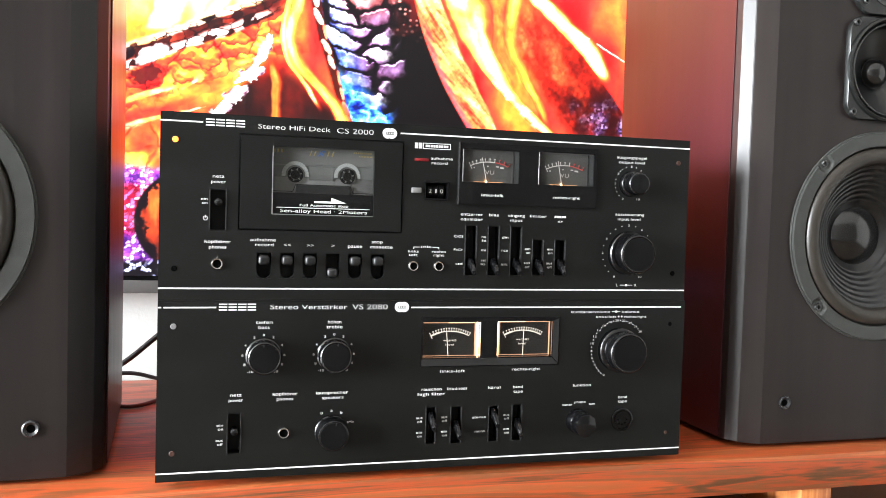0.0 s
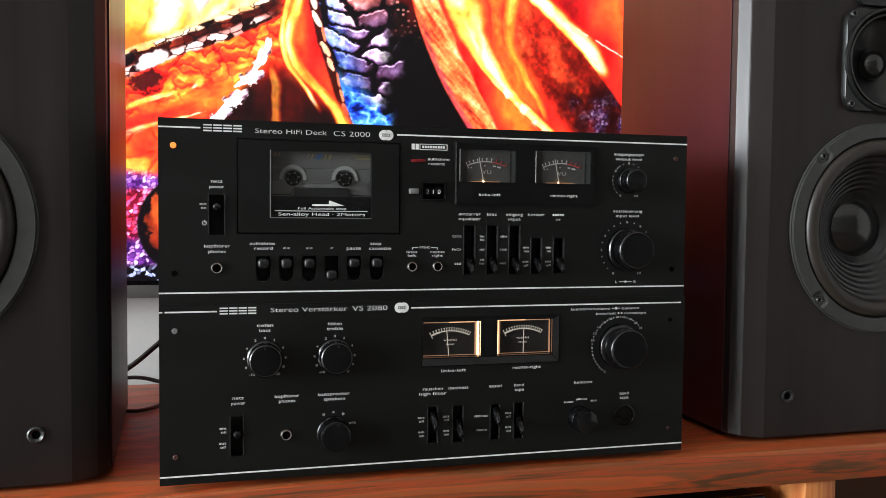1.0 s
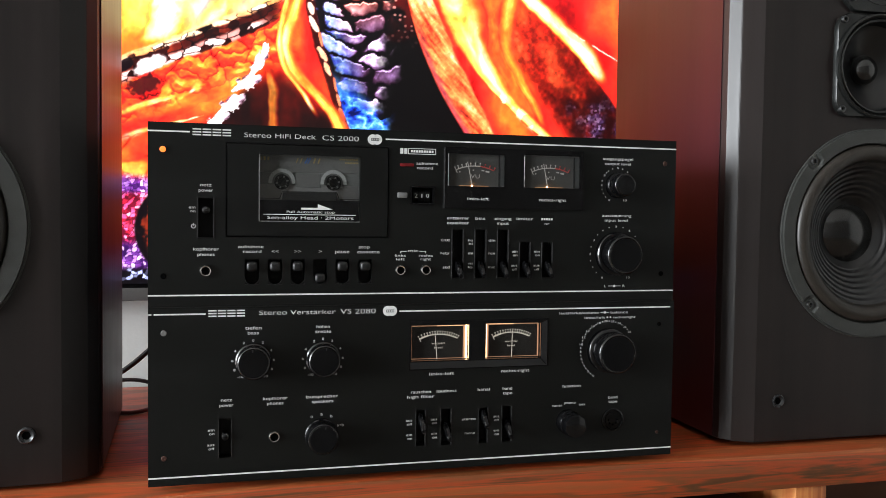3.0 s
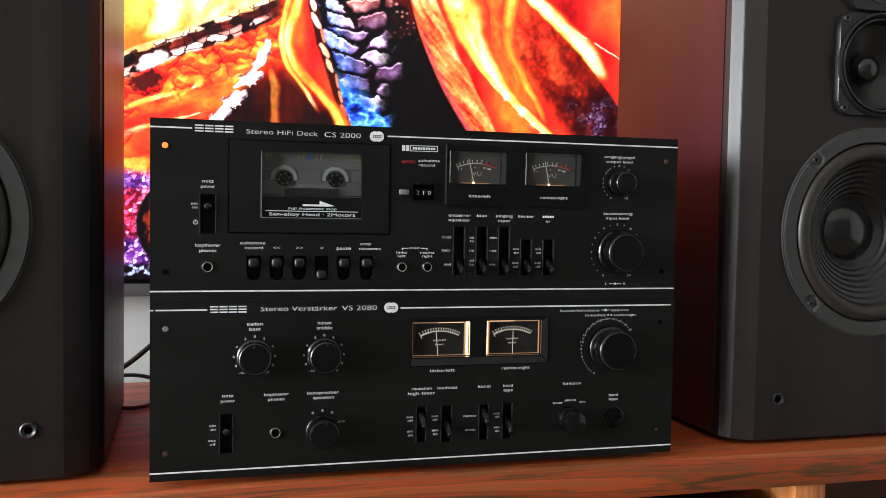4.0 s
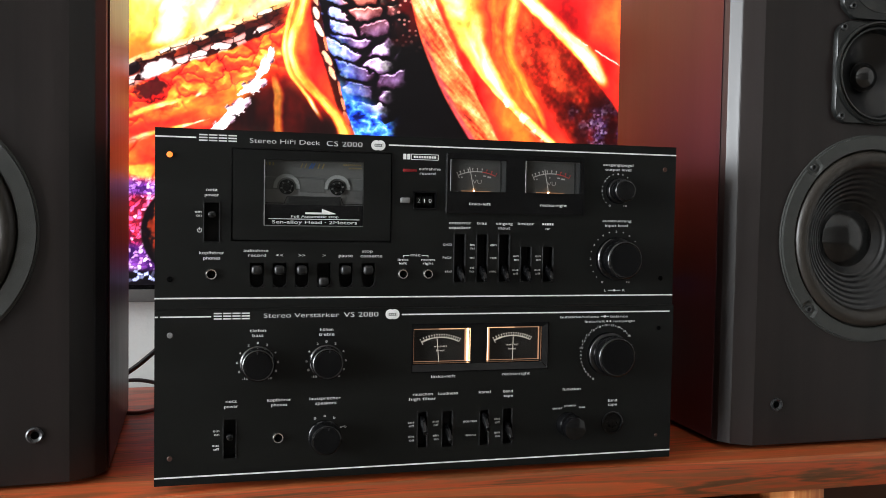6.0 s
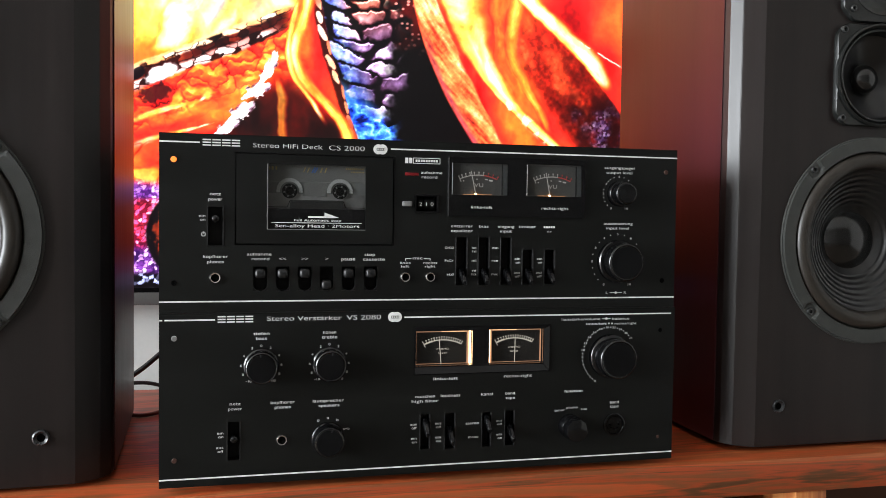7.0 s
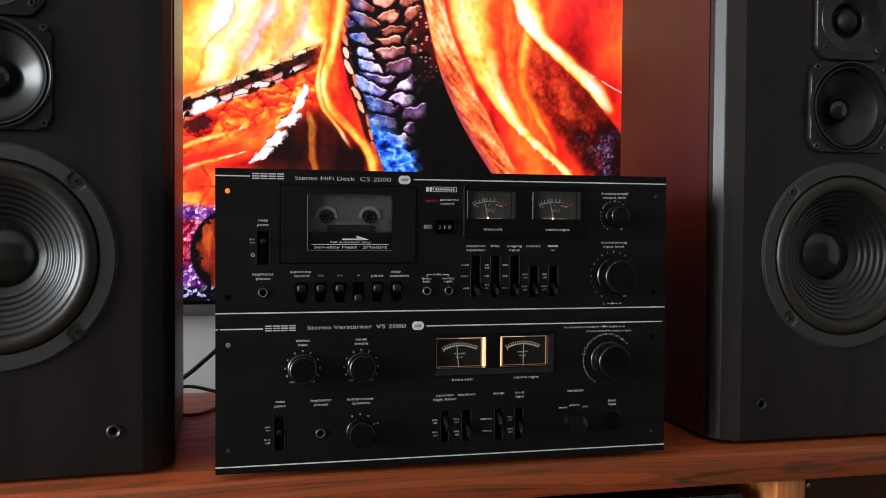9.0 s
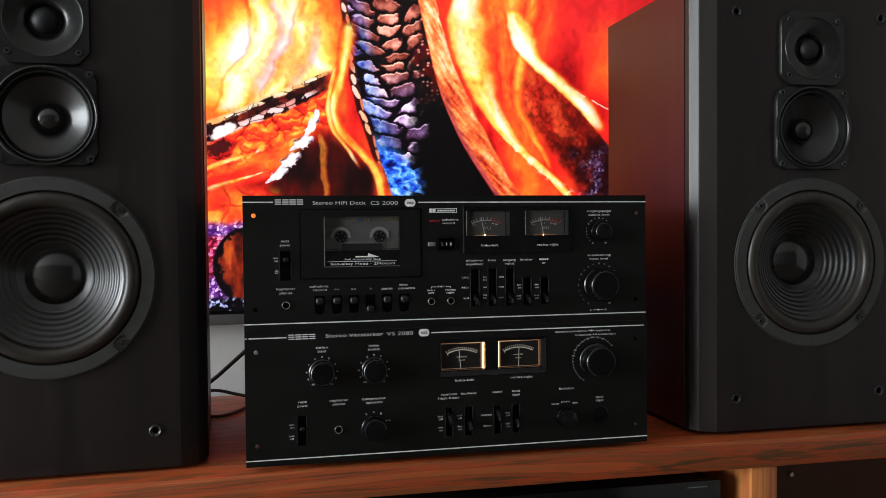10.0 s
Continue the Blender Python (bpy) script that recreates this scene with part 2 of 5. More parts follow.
def prism(points, y0, y1, bm=None, bevel=0.0):
    """A flat outline of (x, z) pairs, y0 to y1 thick."""
    own = bmesh.new()
    f = own.faces.new([own.verts.new((x, y0, z)) for x, z in points])
    out = bmesh.ops.extrude_face_region(own, geom=[f])
    for v in out["geom"]:
        if isinstance(v, bmesh.types.BMVert):
            v.co.y = y1
    if bevel:
        bmesh.ops.bevel(own, geom=own.edges[:], offset=bevel, segments=2, profile=0.5, affect="EDGES")
    if bm is None:
        return own
    return merge(bm, own)


def plate(x0, x1, z0, z1, y0, y1, holes):
    """A plate in the xz plane, front at y0 and back at y1, with rectangular holes right through it."""
    xs = sorted({x0, x1, *[h[0] for h in holes], *[h[1] for h in holes]})
    zs = sorted({z0, z1, *[h[2] for h in holes], *[h[3] for h in holes]})

    def solid(i, k):
        if not (0 <= i < len(xs) - 1 and 0 <= k < len(zs) - 1):
            return False
        mx, mz = (xs[i] + xs[i + 1]) / 2, (zs[k] + zs[k + 1]) / 2
        return not any(h[0] < mx < h[1] and h[2] < mz < h[3] for h in holes)

    bm = bmesh.new()
    cache = {}

    def v(i, y, k):
        key = (i, y, k)
        if key not in cache:
            cache[key] = bm.verts.new((xs[i], y, zs[k]))
        return cache[key]

    for i in range(len(xs) - 1):
        for k in range(len(zs) - 1):
            if not solid(i, k):
                continue
            for y in (y0, y1):
                bm.faces.new((v(i, y, k), v(i + 1, y, k), v(i + 1, y, k + 1), v(i, y, k + 1)))
            for di, dk, a, b in ((-1, 0, (i, k), (i, k + 1)), (1, 0, (i + 1, k), (i + 1, k + 1)), (0, -1, (i, k), (i + 1, k)), (0, 1, (i, k + 1), (i + 1, k + 1))):
                if not solid(i + di, k + dk):
                    bm.faces.new((v(a[0], y0, a[1]), v(b[0], y0, b[1]), v(b[0], y1, b[1]), v(a[0], y1, a[1])))
    return bm


MM = 0.001
PRINT = -0.0003


def lettering(parent, words, x, z, high=2.3, wide=None, side="C", material=None, y=PRINT, turn=0.0, label=""):
    """Raised print: words centred on (x, z) in millimetres, capitals high tall, wide across."""
    curve = bpy.data.curves.new("lettering", "FONT")
    curve.body, curve.resolution_u, curve.size = words, 3, 1.0
    curve.offset = 0.001 if high < 3 else -0.006
    tmp = bpy.data.objects.new("tmp", curve)
    scene.collection.objects.link(tmp)
    me = bpy.data.meshes.new_from_object(tmp.evaluated_get(bpy.context.evaluated_depsgraph_get()))
    bpy.data.objects.remove(tmp)
    bpy.data.curves.remove(curve)
    bm = bmesh.new()
    bm.from_mesh(me)
    bpy.data.meshes.remove(me)
    if not bm.verts:
        bm.free()
        return None
    lo, hi = min(v.co.x for v in bm.verts), max(v.co.x for v in bm.verts)
    wide = wide or 2.15 * len(words)
    s = high / 0.70 * MM
    sx = wide * MM / (hi - lo)
    shift = {"C": -0.5, "L": 0.0, "R": -1.0}[side] * (hi - lo) - lo
    ca, sa = math.cos(turn), math.sin(turn)
    for v in bm.verts:
        up = v.co.y if v.co.y < 0 else v.co.y * 1.14 if v.co.y < 0.5 else 0.57 + (v.co.y - 0.5) * 0.65
        px, pz = (v.co.x + shift) * sx, (up - 0.33) * s
        v.co = Vector((x * MM + px * ca - pz * sa, y, z * MM + px * sa + pz * ca))
    bmesh.ops.triangulate(bm, faces=bm.faces[:])
    out = part("lettering", bm, material or M_WHITE, parent, label)
    return out


def strip(bm, x0, z0, x1, z1, width, y=PRINT, thick=0.0002):
    """A thin raised bar from one point to another, all in millimetres on the panel."""
    d = Vector((x1 - x0, 0, z1 - z0))
    q = Vector((-d.z, 0, d.x)).normalized() * width / 2
    pts = [Vector((x0, 0, z0)) + q, Vector((x1, 0, z1)) + q, Vector((x1, 0, z1)) - q, Vector((x0, 0, z0)) - q]
    return prism([(p.x * MM, p.z * MM) for p in pts], y, y + thick, bm)


def disc(bm, x, z, r, y=PRINT, thick=0.0002, n=16):
    return prism([((x + r * math.cos(2 * math.pi * i / n)) * MM, (z + r * math.sin(2 * math.pi * i / n)) * MM) for i in range(n)], y, y + thick, bm)


# ---------------------------------------------------------------- the room
SHELF_Z = 0.006

# all but the north wall is added out of view to close the room
part("floor", box(-4.67, 2.4, -3.2, 0.49, -0.62, -0.52), M_FLOOR, label="unseen floor, toned dark against brown reflections", kind="structure")
part("ceiling", box(-4.82, 2.55, -3.35, 0.64, 1.9, 2.0), M_CEIL, label="white painted ceiling", kind="structure")
part("wall_north", box(-4.82, 2.55, 0.49, 0.64, -0.62, 1.9), M_WALL, label="white painted wall behind the television", kind="structure")
# south and east greys, like the floor's, are picked to steer reflections
part("wall_south", box(-4.82, 2.55, -3.35, -3.2, -0.62, 1.9), M_WALLGREY, label="unseen dark grey wall that dims reflections", kind="structure")
part("wall_east", box(2.4, 2.55, -3.2, 0.49, -0.62, 1.9), M_WALLPALE, label="unseen pale grey wall that lifts the right side", kind="structure")
bm = box(-4.82, -4.67, -3.2, -2.53, -0.62, 1.9)
box(-4.82, -4.67, -0.11, 0.49, -0.62, 1.9, bm=bm)
box(-4.82, -4.67, -2.53, -0.11, -0.62, -0.26, bm=bm)
box(-4.82, -4.67, -2.53, -0.11, 1.88, 1.9, bm=bm)
part("wall_west", bm, M_WALL, label="white painted wall with a window", kind="structure")

# ---------------------------------------------------------------- sideboard
board = thing("sideboard", (0.3, 0.2, -0.52), "red-stained pine sideboard with open bays under a thick top", "sideboard")
part("top", box(-1.1, 1.6, -0.004, 0.43, SHELF_Z - 0.034, SHELF_Z, 0.0022), M_SHELF, board, "red-brown stained pine board with wavy grain", True)
for x0, x1 in ((-1.09, -1.055), (-0.34, -0.305), (0.5855, 0.6200), (1.555, 1.59)):
    part("upright", box(x0, x1, 0.0, 0.425, -0.5, SHELF_Z - 0.0345, 0.0015), M_POST, board, "light orange pine upright", True)
part("bottom", box(-1.09, 1.59, 0.004, 0.425, -0.52, -0.5005, 0.0015), M_SHADEDWOOD, board, smooth=True)
part("back_panel", box(-1.09, 1.59, 0.4255, 0.432, -0.5, SHELF_Z - 0.0345), M_SHADEDWOOD, board)
# round metal stand-in for a small bright fitting of unknown kind
bm = lathe(0.9325, -0.183, [(0.0, 0.4205), (0.004, 0.4208), (0.0058, 0.4225), (0.006, 0.4262)], 18, close=False)
part("screw", bm, M_CHROME, board, "small shiny stand-in for an unclear bright fitting", True)

# ---------------------------------------------------------------- loudspeakers


def ring_screw(parent, x, z, y, r=0.0042):
    s = part("screw", lathe(x, z, [(r, y + 0.003), (r, y), (r * 0.86, y - 0.0012), (r * 0.55, y - 0.0012), (r * 0.45, y + 0.0012), (0, y + 0.0012)], 18), M_SCREW, parent, "dark metal socket screw", True)
    return s


def woofer_frame(cx, cz, fy, R, screw_r, inner):
    """A cast ring, raised but for a round bay at each of its four screws, with a thin rim outside."""
    bm = bmesh.new()
    n = 288
    rows = [(R, fy + 0.002, 0), (R, fy - 0.0008, 0), (R - 0.0006, fy - 0.0013, 0), (R - 0.0016, fy - 0.0013, 0)]
    rows += [(R - 0.0020 - (R - 0.0028 - inner) * i / 12, fy - 0.0038, 1) for i in range(13)]
    rows += [(inner, fy - 0.0030, 0), (inner - 0.0002, fy + 0.002, 0)]
    rings = []
    for r, y, raised in rows:
        ring = []
        for i in range(n):
            a = 2 * math.pi * i / n
            x, z = r * math.cos(a), r * math.sin(a)
            if raised:
                gap = min(math.hypot(x - screw_r * math.cos(q), z - screw_r * math.sin(q)) for q in (math.pi / 4, 3 * math.pi / 4, 5 * math.pi / 4, 7 * math.pi / 4))
                k = min(1.0, max(0.0, (0.0088 - gap) / 0.0012))
                yy = y + 0.0024 * k
            else:
                yy = y
            ring.append(bm.verts.new((cx + x, yy, cz + z)))
        rings.append(ring)
    for p, q in zip(rings, rings[1:]):
        for i in range(n):
            bm.faces.new((p[i], q[i], q[(i + 1) % n], p[(i + 1) % n]))
    return bm


def loudspeaker(cab_x, dy, dz, base_z, off, turn, label):
    """A three-way shelf loudspeaker, its front baffle at y = 0.02 + dy before it is turned."""
    hw, fy, back, top = 0.1515, 0.020 + dy, 0.278 + dy, 0.556 + dz
    cx = cab_x
    sp = thing("loudspeaker", (cx, 0.15 + dy, base_z), label, "loudspeaker", "pair of loudspeakers")
    # cabinet outline, seen from above: two facets at each front edge
    out = [(-hw, back), (-hw, fy + 0.028), (-hw + 0.0013, fy + 0.0210), (-hw + 0.0088, fy + 0.0106), (-hw + 0.0268, fy + 0.0003)]
    out = out + [(-x, y) for x, y in reversed(out)]
    bm = bmesh.new()
    z0 = base_z + 0.005 + dz
    lo = [bm.verts.new((cx + x, y, z0)) for x, y in out]
    hi = [bm.verts.new((cx + x, y, top)) for x, y in out]
    n = len(out)
    bm.faces.new(lo)
    bm.faces.new(hi)
    for i in range(n):
        if i != 4:
            bm.faces.new((lo[i], lo[(i + 1) % n], hi[(i + 1) % n], hi[i]))
    bmesh.ops.recalc_face_normals(bm, faces=bm.faces)
    edges = [e for e in bm.edges if abs(e.verts[0].co.z - e.verts[1].co.z) < 1e-6 and max(v.co.y for v in e.verts) > fy + 0.0205]
    edges += [e for e in bm.edges if abs(e.verts[0].co.x - e.verts[1].co.x) < 1e-6 and abs(e.verts[0].co.y - fy - 0.0106) < 1e-5]
    bmesh.ops.bevel(bm, geom=edges, offset=0.0010, segments=2, profile=0.5, affect="EDGES")
    cab = part("cabinet", bm, M_FOIL, sp, "dark walnut foil cabinet with chamfered front edges")
    # front baffle, cut out for the three drivers
    WZ, MZ, TZ = 0.2140, 0.3780, 0.4755
    bf = bmesh.new()
    xa, kx = hw - 0.0268, cab_x + off
    loop = [bf.verts.new((cx + x, fy + 0.0003, z)) for x, z in ((-xa, z0), (xa, z0), (xa, top), (-xa, top))]
    rims = [[bf.verts.new((kx + r * math.cos(2 * math.pi * i / 56), fy + 0.0003, zc + dz + r * math.sin(2 * math.pi * i / 56))) for i in range(56)] for r, zc in ((0.0905, WZ), (0.0440, MZ), (0.0270, TZ))]
    for ring in [loop] + rims:
        for p, q in zip(ring, ring[1:] + ring[:1]):
            bf.edges.new((p, q))
    bmesh.ops.triangle_fill(bf, edges=bf.edges[:], use_beauty=True, normal=(0, -1, 0))
    part("baffle", bf, M_FOIL, cab, "dark walnut foil front")
    for s in (-1, 1):
        x0, x1 = sorted((cx + s * (hw + 0.0002), cx + s * (hw + 0.0012)))
        part("side_panel", box(x0, x1, fy + 0.0285, back - 0.001, z0 + 0.001, top - 0.001, 0.0004), M_SIDE, sp, "glossy red-brown veneered side")
    for sx in (-1, 1):
        for y in (fy + 0.045, fy + 0.225):
            part("foot", lathe_z(cx + sx * 0.125, y, base_z, z0 + 0.0005, 0.011), M_RUBBERFOOT, sp, smooth=True)
    # woofer
    cx = kx
    wz = WZ + dz
    woof = part("woofer", woofer_frame(cx, wz, fy, 0.1040, 0.0992, 0.0890), M_FRAME, sp, "round grey-black cast woofer frame", True)
    part("surround", lathe(cx, wz, [(0.0895, fy + 0.001), (0.0885, fy - 0.0012)] + [(0.0800 + 0.0080 * math.cos(a), fy + 0.0002 - 0.0075 * math.sin(a)) for a in [math.pi * i / 14 for i in range(15)]] + [(0.0712, fy + 0.003)], 112, close=False), M_RUBBER, woof, "brown-black rubber roll surround", True)
    prof = [(0.0718, fy + 0.0025)]
    for i in range(1, 91):
        u = i / 90
        r = 0.0718 - 0.0436 * u
        y = fy + 0.0025 + 0.031 * u ** 0.94
        if 0.06 < u < 0.80:
            y -= 0.00034 * math.sin((u - 0.06) / 0.74 * 6 * 2 * math.pi)
        prof.append((r, y))
    part("cone", lathe(cx, wz, prof, 112, close=False), M_CONE, woof, "ribbed black paper cone", True)
    capy = prof[-1][1]
    part("dust_cap", lathe(cx, wz, [(0.0300, capy - 0.0002), (0.0296, capy - 0.0012)] + [(0.0492 * math.sin(a), capy - 0.0012 + 0.0492 * math.cos(radians(37)) - 0.0492 * math.cos(a)) for a in [radians(37) * (1 - i / 18) for i in range(18)]] + [(0, capy - 0.0012 - 0.0492 * (1 - math.cos(radians(37))))], 72, close=False), M_CAP, woof, "domed black dust cap", True)
    for a in (45, 135, 225, 315):
        sx, sz = cx + 0.0985 * math.cos(radians(a)), wz + 0.0985 * math.sin(radians(a))
        ring_screw(woof, sx, sz, fy - 0.0022, 0.0036)
    # midrange: square moulded flange with a round rim
    mz = MZ + dz
    mid = part("midrange", holed(cx, mz, 0.050, 0.0500, 0.010, 0.0435, fy - 0.0050, fy + 0.001), M_FLANGE, sp, "black square midrange flange with cut corners", True)
    part("rim", lathe(cx, mz, [(0.0512, fy - 0.0046), (0.0508, fy - 0.0072), (0.0490, fy - 0.0082), (0.0474, fy - 0.0070), (0.0466, fy - 0.0050), (0.0452, fy - 0.0064), (0.0436, fy - 0.0058), (0.0424, fy - 0.001), (0.0408, fy + 0.004)], 96, close=False), M_FLANGE, mid, smooth=True)
    part("cone", lathe(cx, mz, [(0.0412 - 0.0265 * i / 20, fy + 0.003 + 0.0165 * (i / 20) ** 0.85) for i in range(21)], 72, close=False), M_CONE, mid, "smooth black cone", True)
    part("dust_cap", lathe(cx, mz, [(0.0152, fy + 0.020), (0.0148, fy + 0.0180)] + [(0.0146 * math.cos(a), fy + 0.0180 - 0.0105 * math.sin(a)) for a in [math.pi / 2 * i / 12 for i in range(12)]] + [(0, fy + 0.0075)], 48, close=False), M_CAP, mid, smooth=True)
    for sx in (-1, 1):
        for sz in (-1, 1):
            ring_screw(mid, cx + sx * 0.0427, mz + sz * 0.0430, fy - 0.0056, 0.0036)
    # tweeter: a plate with a wide shallow dish round a small dome
    tz = TZ + dz
    tw = part("tweeter", holed(cx, tz, 0.0440, 0.0455, 0.012, 0.0375, fy - 0.0046, fy + 0.001), M_FLANGE, sp, "black square tweeter plate with cut corners", True)
    part("dish", lathe(cx, tz, [(0.0382, fy - 0.0045), (0.0378, fy - 0.0051), (0.0370, fy - 0.0046), (0.0330, fy - 0.0036), (0.0280, fy - 0.0025), (0.0230, fy - 0.0008), (0.0190, fy + 0.0016), (0.0170, fy + 0.0050), (0.0162, fy + 0.0090)], 80, close=False), M_FLANGE, tw, "shallow moulded dish", True)
    part("dome", lathe(cx, tz, [(0.0165, fy + 0.0082), (0.0142, fy + 0.0066)] + [(0.0136 * math.cos(a), fy + 0.0066 - 0.0110 * math.sin(a)) for a in [math.pi / 2 * i / 14 for i in range(14)]] + [(0, fy - 0.0044)], 56, close=False), M_DOME, tw, "soft black dome", True)
    for sx in (-1, 1):
        for sz in (-1, 1):
            ring_screw(tw, cx + sx * 0.0332, tz + sz * 0.0332, fy - 0.0052, 0.0034)
    # sockets for the missing grille
    for sx in (-1, 1):
        for z in (0.0505, 0.5165):
            rim = part("grille_socket", lathe(cab_x + sx * 0.0993, z + dz, [(0.0066, fy + 0.001), (0.0066, fy - 0.0012), (0.0054, fy - 0.0020), (0.0044, fy - 0.0013), (0.0032, fy - 0.0002), (0.0031, fy + 0.0005)], 28, close=False), M_SOCKET, sp, "dark metal-rimmed grille socket", True)
            part("socket_hole", lathe(cab_x + sx * 0.0993, z + dz, [(0.0032, fy - 0.0001), (0, fy)], 24, close=False), M_VOID, rim)
    sp.rotation_euler[2] = radians(turn)
    return sp


def lathe_z(x, y, z0, z1, r, n=20):
    bm = bmesh.new()
    bmesh.ops.create_cone(bm, cap_ends=True, segments=n, radius1=r * 0.9, radius2=r, depth=z1 - z0, matrix=Matrix.Translation((x, y, (z0 + z1) / 2)))
    return bm


def holed(cx, cz, w, h, cut, hole, y0, y1, n=64):
    """A flange with cut corners and a round hole, y0 front and y1 back."""
    bm = bmesh.new()
    outer, inner = [], []
    for i in range(n):
        a = 2 * math.pi * (i + 0.5) / n
        c, s = math.cos(a), math.sin(a)
        k = min(w / max(1e-9, abs(c)), h / max(1e-9, abs(s)), (w + h - cut) / (abs(c) + abs(s)))
        outer.append((cx + k * c, cz + k * s, cx + (k - 0.0010) * c, cz + (k - 0.0010) * s))
        inner.append((cx + hole * c, cz + hole * s))
    rows = [[bm.verts.new((o[0], y1, o[1])) for o in outer], [bm.verts.new((o[0], y0 + 0.0017, o[1])) for o in outer],
            [bm.verts.new((o[2], y0, o[3])) for o in outer], [bm.verts.new((x, y0, z)) for x, z in inner], [bm.verts.new((x, y1 + 0.004, z)) for x, z in inner]]
    for a, b in zip(rows, rows[1:]):
        for i in range(n):
            j = (i + 1) % n
            bm.faces.new((a[i], a[j], b[j], b[i]))
    return bm


loudspeaker(0.6778, 0.0012, 0.0, SHELF_Z, 0.0016, 0.0, "dark walnut three-way loudspeaker without grille, standing on the sideboard")
loudspeaker(-0.1982, 0.0064, -0.0008, SHELF_Z, -0.0008, 2.6, "dark walnut three-way loudspeaker without grille, standing on the sideboard")

# ---------------------------------------------------------------- parts that both units share


def knob(parent, x, z, steps, label, n=64, ribs=0.0, mark=None):
    """A turned knob from (radius, reach) steps in millimetres."""
    wob = (lambda i, k: 1.0 - ribs * (i % 2)) if ribs else None
    bm = lathe(x * MM, z * MM, [(r * MM, -d * MM) for r, d in steps] + [(0, -steps[-1][1] * MM)], n, wobble=wob)
    k = part("knob", bm, M_KNOB, parent, label, True)
    if steps[-1][0] > 5:
        rf, yf = (steps[-1][0] - 0.5) * MM, -steps[-1][1] * MM
        rings = [(rf, yf + 0.0004)] + [(rf * (1 - i / 14), yf - 0.00035 - 0.00022 * (i % 2)) for i in range(14)] + [(0, yf - 0.0004)]
        part("face", lathe(x * MM, z * MM, rings, n, close=False), M_KNOBFACE, k, "finely turned black face", True)
    if mark:
        a, r0, r1, d = mark
        c, s = math.cos(radians(a)), math.sin(radians(a))
        part("pointer", strip(None, x + r0 * c, z + r0 * s, x + r1 * c, z + r1 * s, 0.8, -d * MM - 0.0009), M_POINTER, k, "dull grey pointer line")
    return k


def jack(parent, x, z, r=4.6):
    j = part("jack", lathe(x * MM, z * MM, [(r * MM, 0.0005), (r * MM, -0.0016), ((r - 0.7) * MM, -0.0026), ((r - 1.5) * MM, -0.0024), ((r - 1.7) * MM, -0.0008)], 36, close=False), M_CHROME, parent, "nickel-rimmed headphone or microphone socket", True)
    part("socket_hole", lathe(x * MM, z * MM, [((r - 1.6) * MM, -0.0010), (0, -0.0009)], 28, close=False), M_VOID, j)
    return j


def lever(parent, x, z, down=True):
    """A flat-sided toggle that leans forward out of its slot and ends in a rounded tip."""
    bm = bmesh.new()
    s = -1 if down else 1
    rows = []
    for y, dz, wx, hz in ((0.004, 0.0, 2.3, 4.5), (-0.001, 0.0, 2.2, 4.2), (-0.006, s * 2.8, 2.0, 3.4), (-0.0105, s * 6.0, 1.9, 2.7), (-0.0125, s * 7.4, 1.4, 1.7)):
        rows.append([bm.verts.new(((x + a * wx) * MM, y, (z + dz + b * hz) * MM)) for a, b in ((-1, -0.6), (-0.6, -1), (0.6, -1), (1, -0.6), (1, 0.6), (0.6, 1), (-0.6, 1), (-1, 0.6))])
    for a, b in zip(rows, rows[1:]):
        for i in range(8):
            bm.faces.new((a[i], a[(i + 1) % 8], b[(i + 1) % 8], b[i]))
    bm.faces.new(rows[-1])
    bm.faces.new(rows[0])
    return part("lever", bm, M_GLOSSBLACK, parent, "glossy black toggle lever", True)


def slot(parent, h, edge=True):
    """The dark box behind a slot, with a thin moulded lip on its left edge."""
    x0, x1, z0, z1 = [v * MM for v in h]
    bm = plate(x0 - 0.0006, x1 + 0.0006, z0 - 0.0006, z1 + 0.0006, 0.0045, 0.011, [(x0, x1, z0, z1)])
    box(x0 - 0.0006, x1 + 0.0006, 0.011, 0.012, z0 - 0.0006, z1 + 0.0006, bm=bm)
    s = part("slot", bm, M_SLOT, parent)
    if edge:
        e = box(x0 - 0.0005, x0 + 0.0003, -0.0009, 0.003, z0 - 0.0004, z1 + 0.0004, 0.0002)
        box(x1 - 0.0003, x1 + 0.0005, -0.0007, 0.003, z0 - 0.0004, z1 + 0.0004, 0.0002, e)
        part("slot_edge", e, M_BEZELGREY, s, "satin grey moulded lip")
    return s


def dial(parent, x, z, r, marks, high=1.9, dots=None):
    """Print round a knob: marks are (degrees, text); dots are degrees, degrees, count."""
    bm = bmesh.new()
    for deg, words in marks:
        a = radians(deg)
        px, pz = x + r * math.cos(a), z + r * math.sin(a)
        if words == ".":
            disc(bm, px, pz, 0.42)
        else:
            lettering(parent, words, px, pz, high, 1.55 * len(words))
    if dots:
        a0, a1, k = dots
        for i in range(k):
            a = radians(a0 + (a1 - a0) * i / (k - 1))
            disc(bm, x + r * math.cos(a), z + r * math.sin(a), 0.42)
    if bm.verts:
        part("dial_marks", bm, M_WHITE, parent)
    else:
        bm.free()


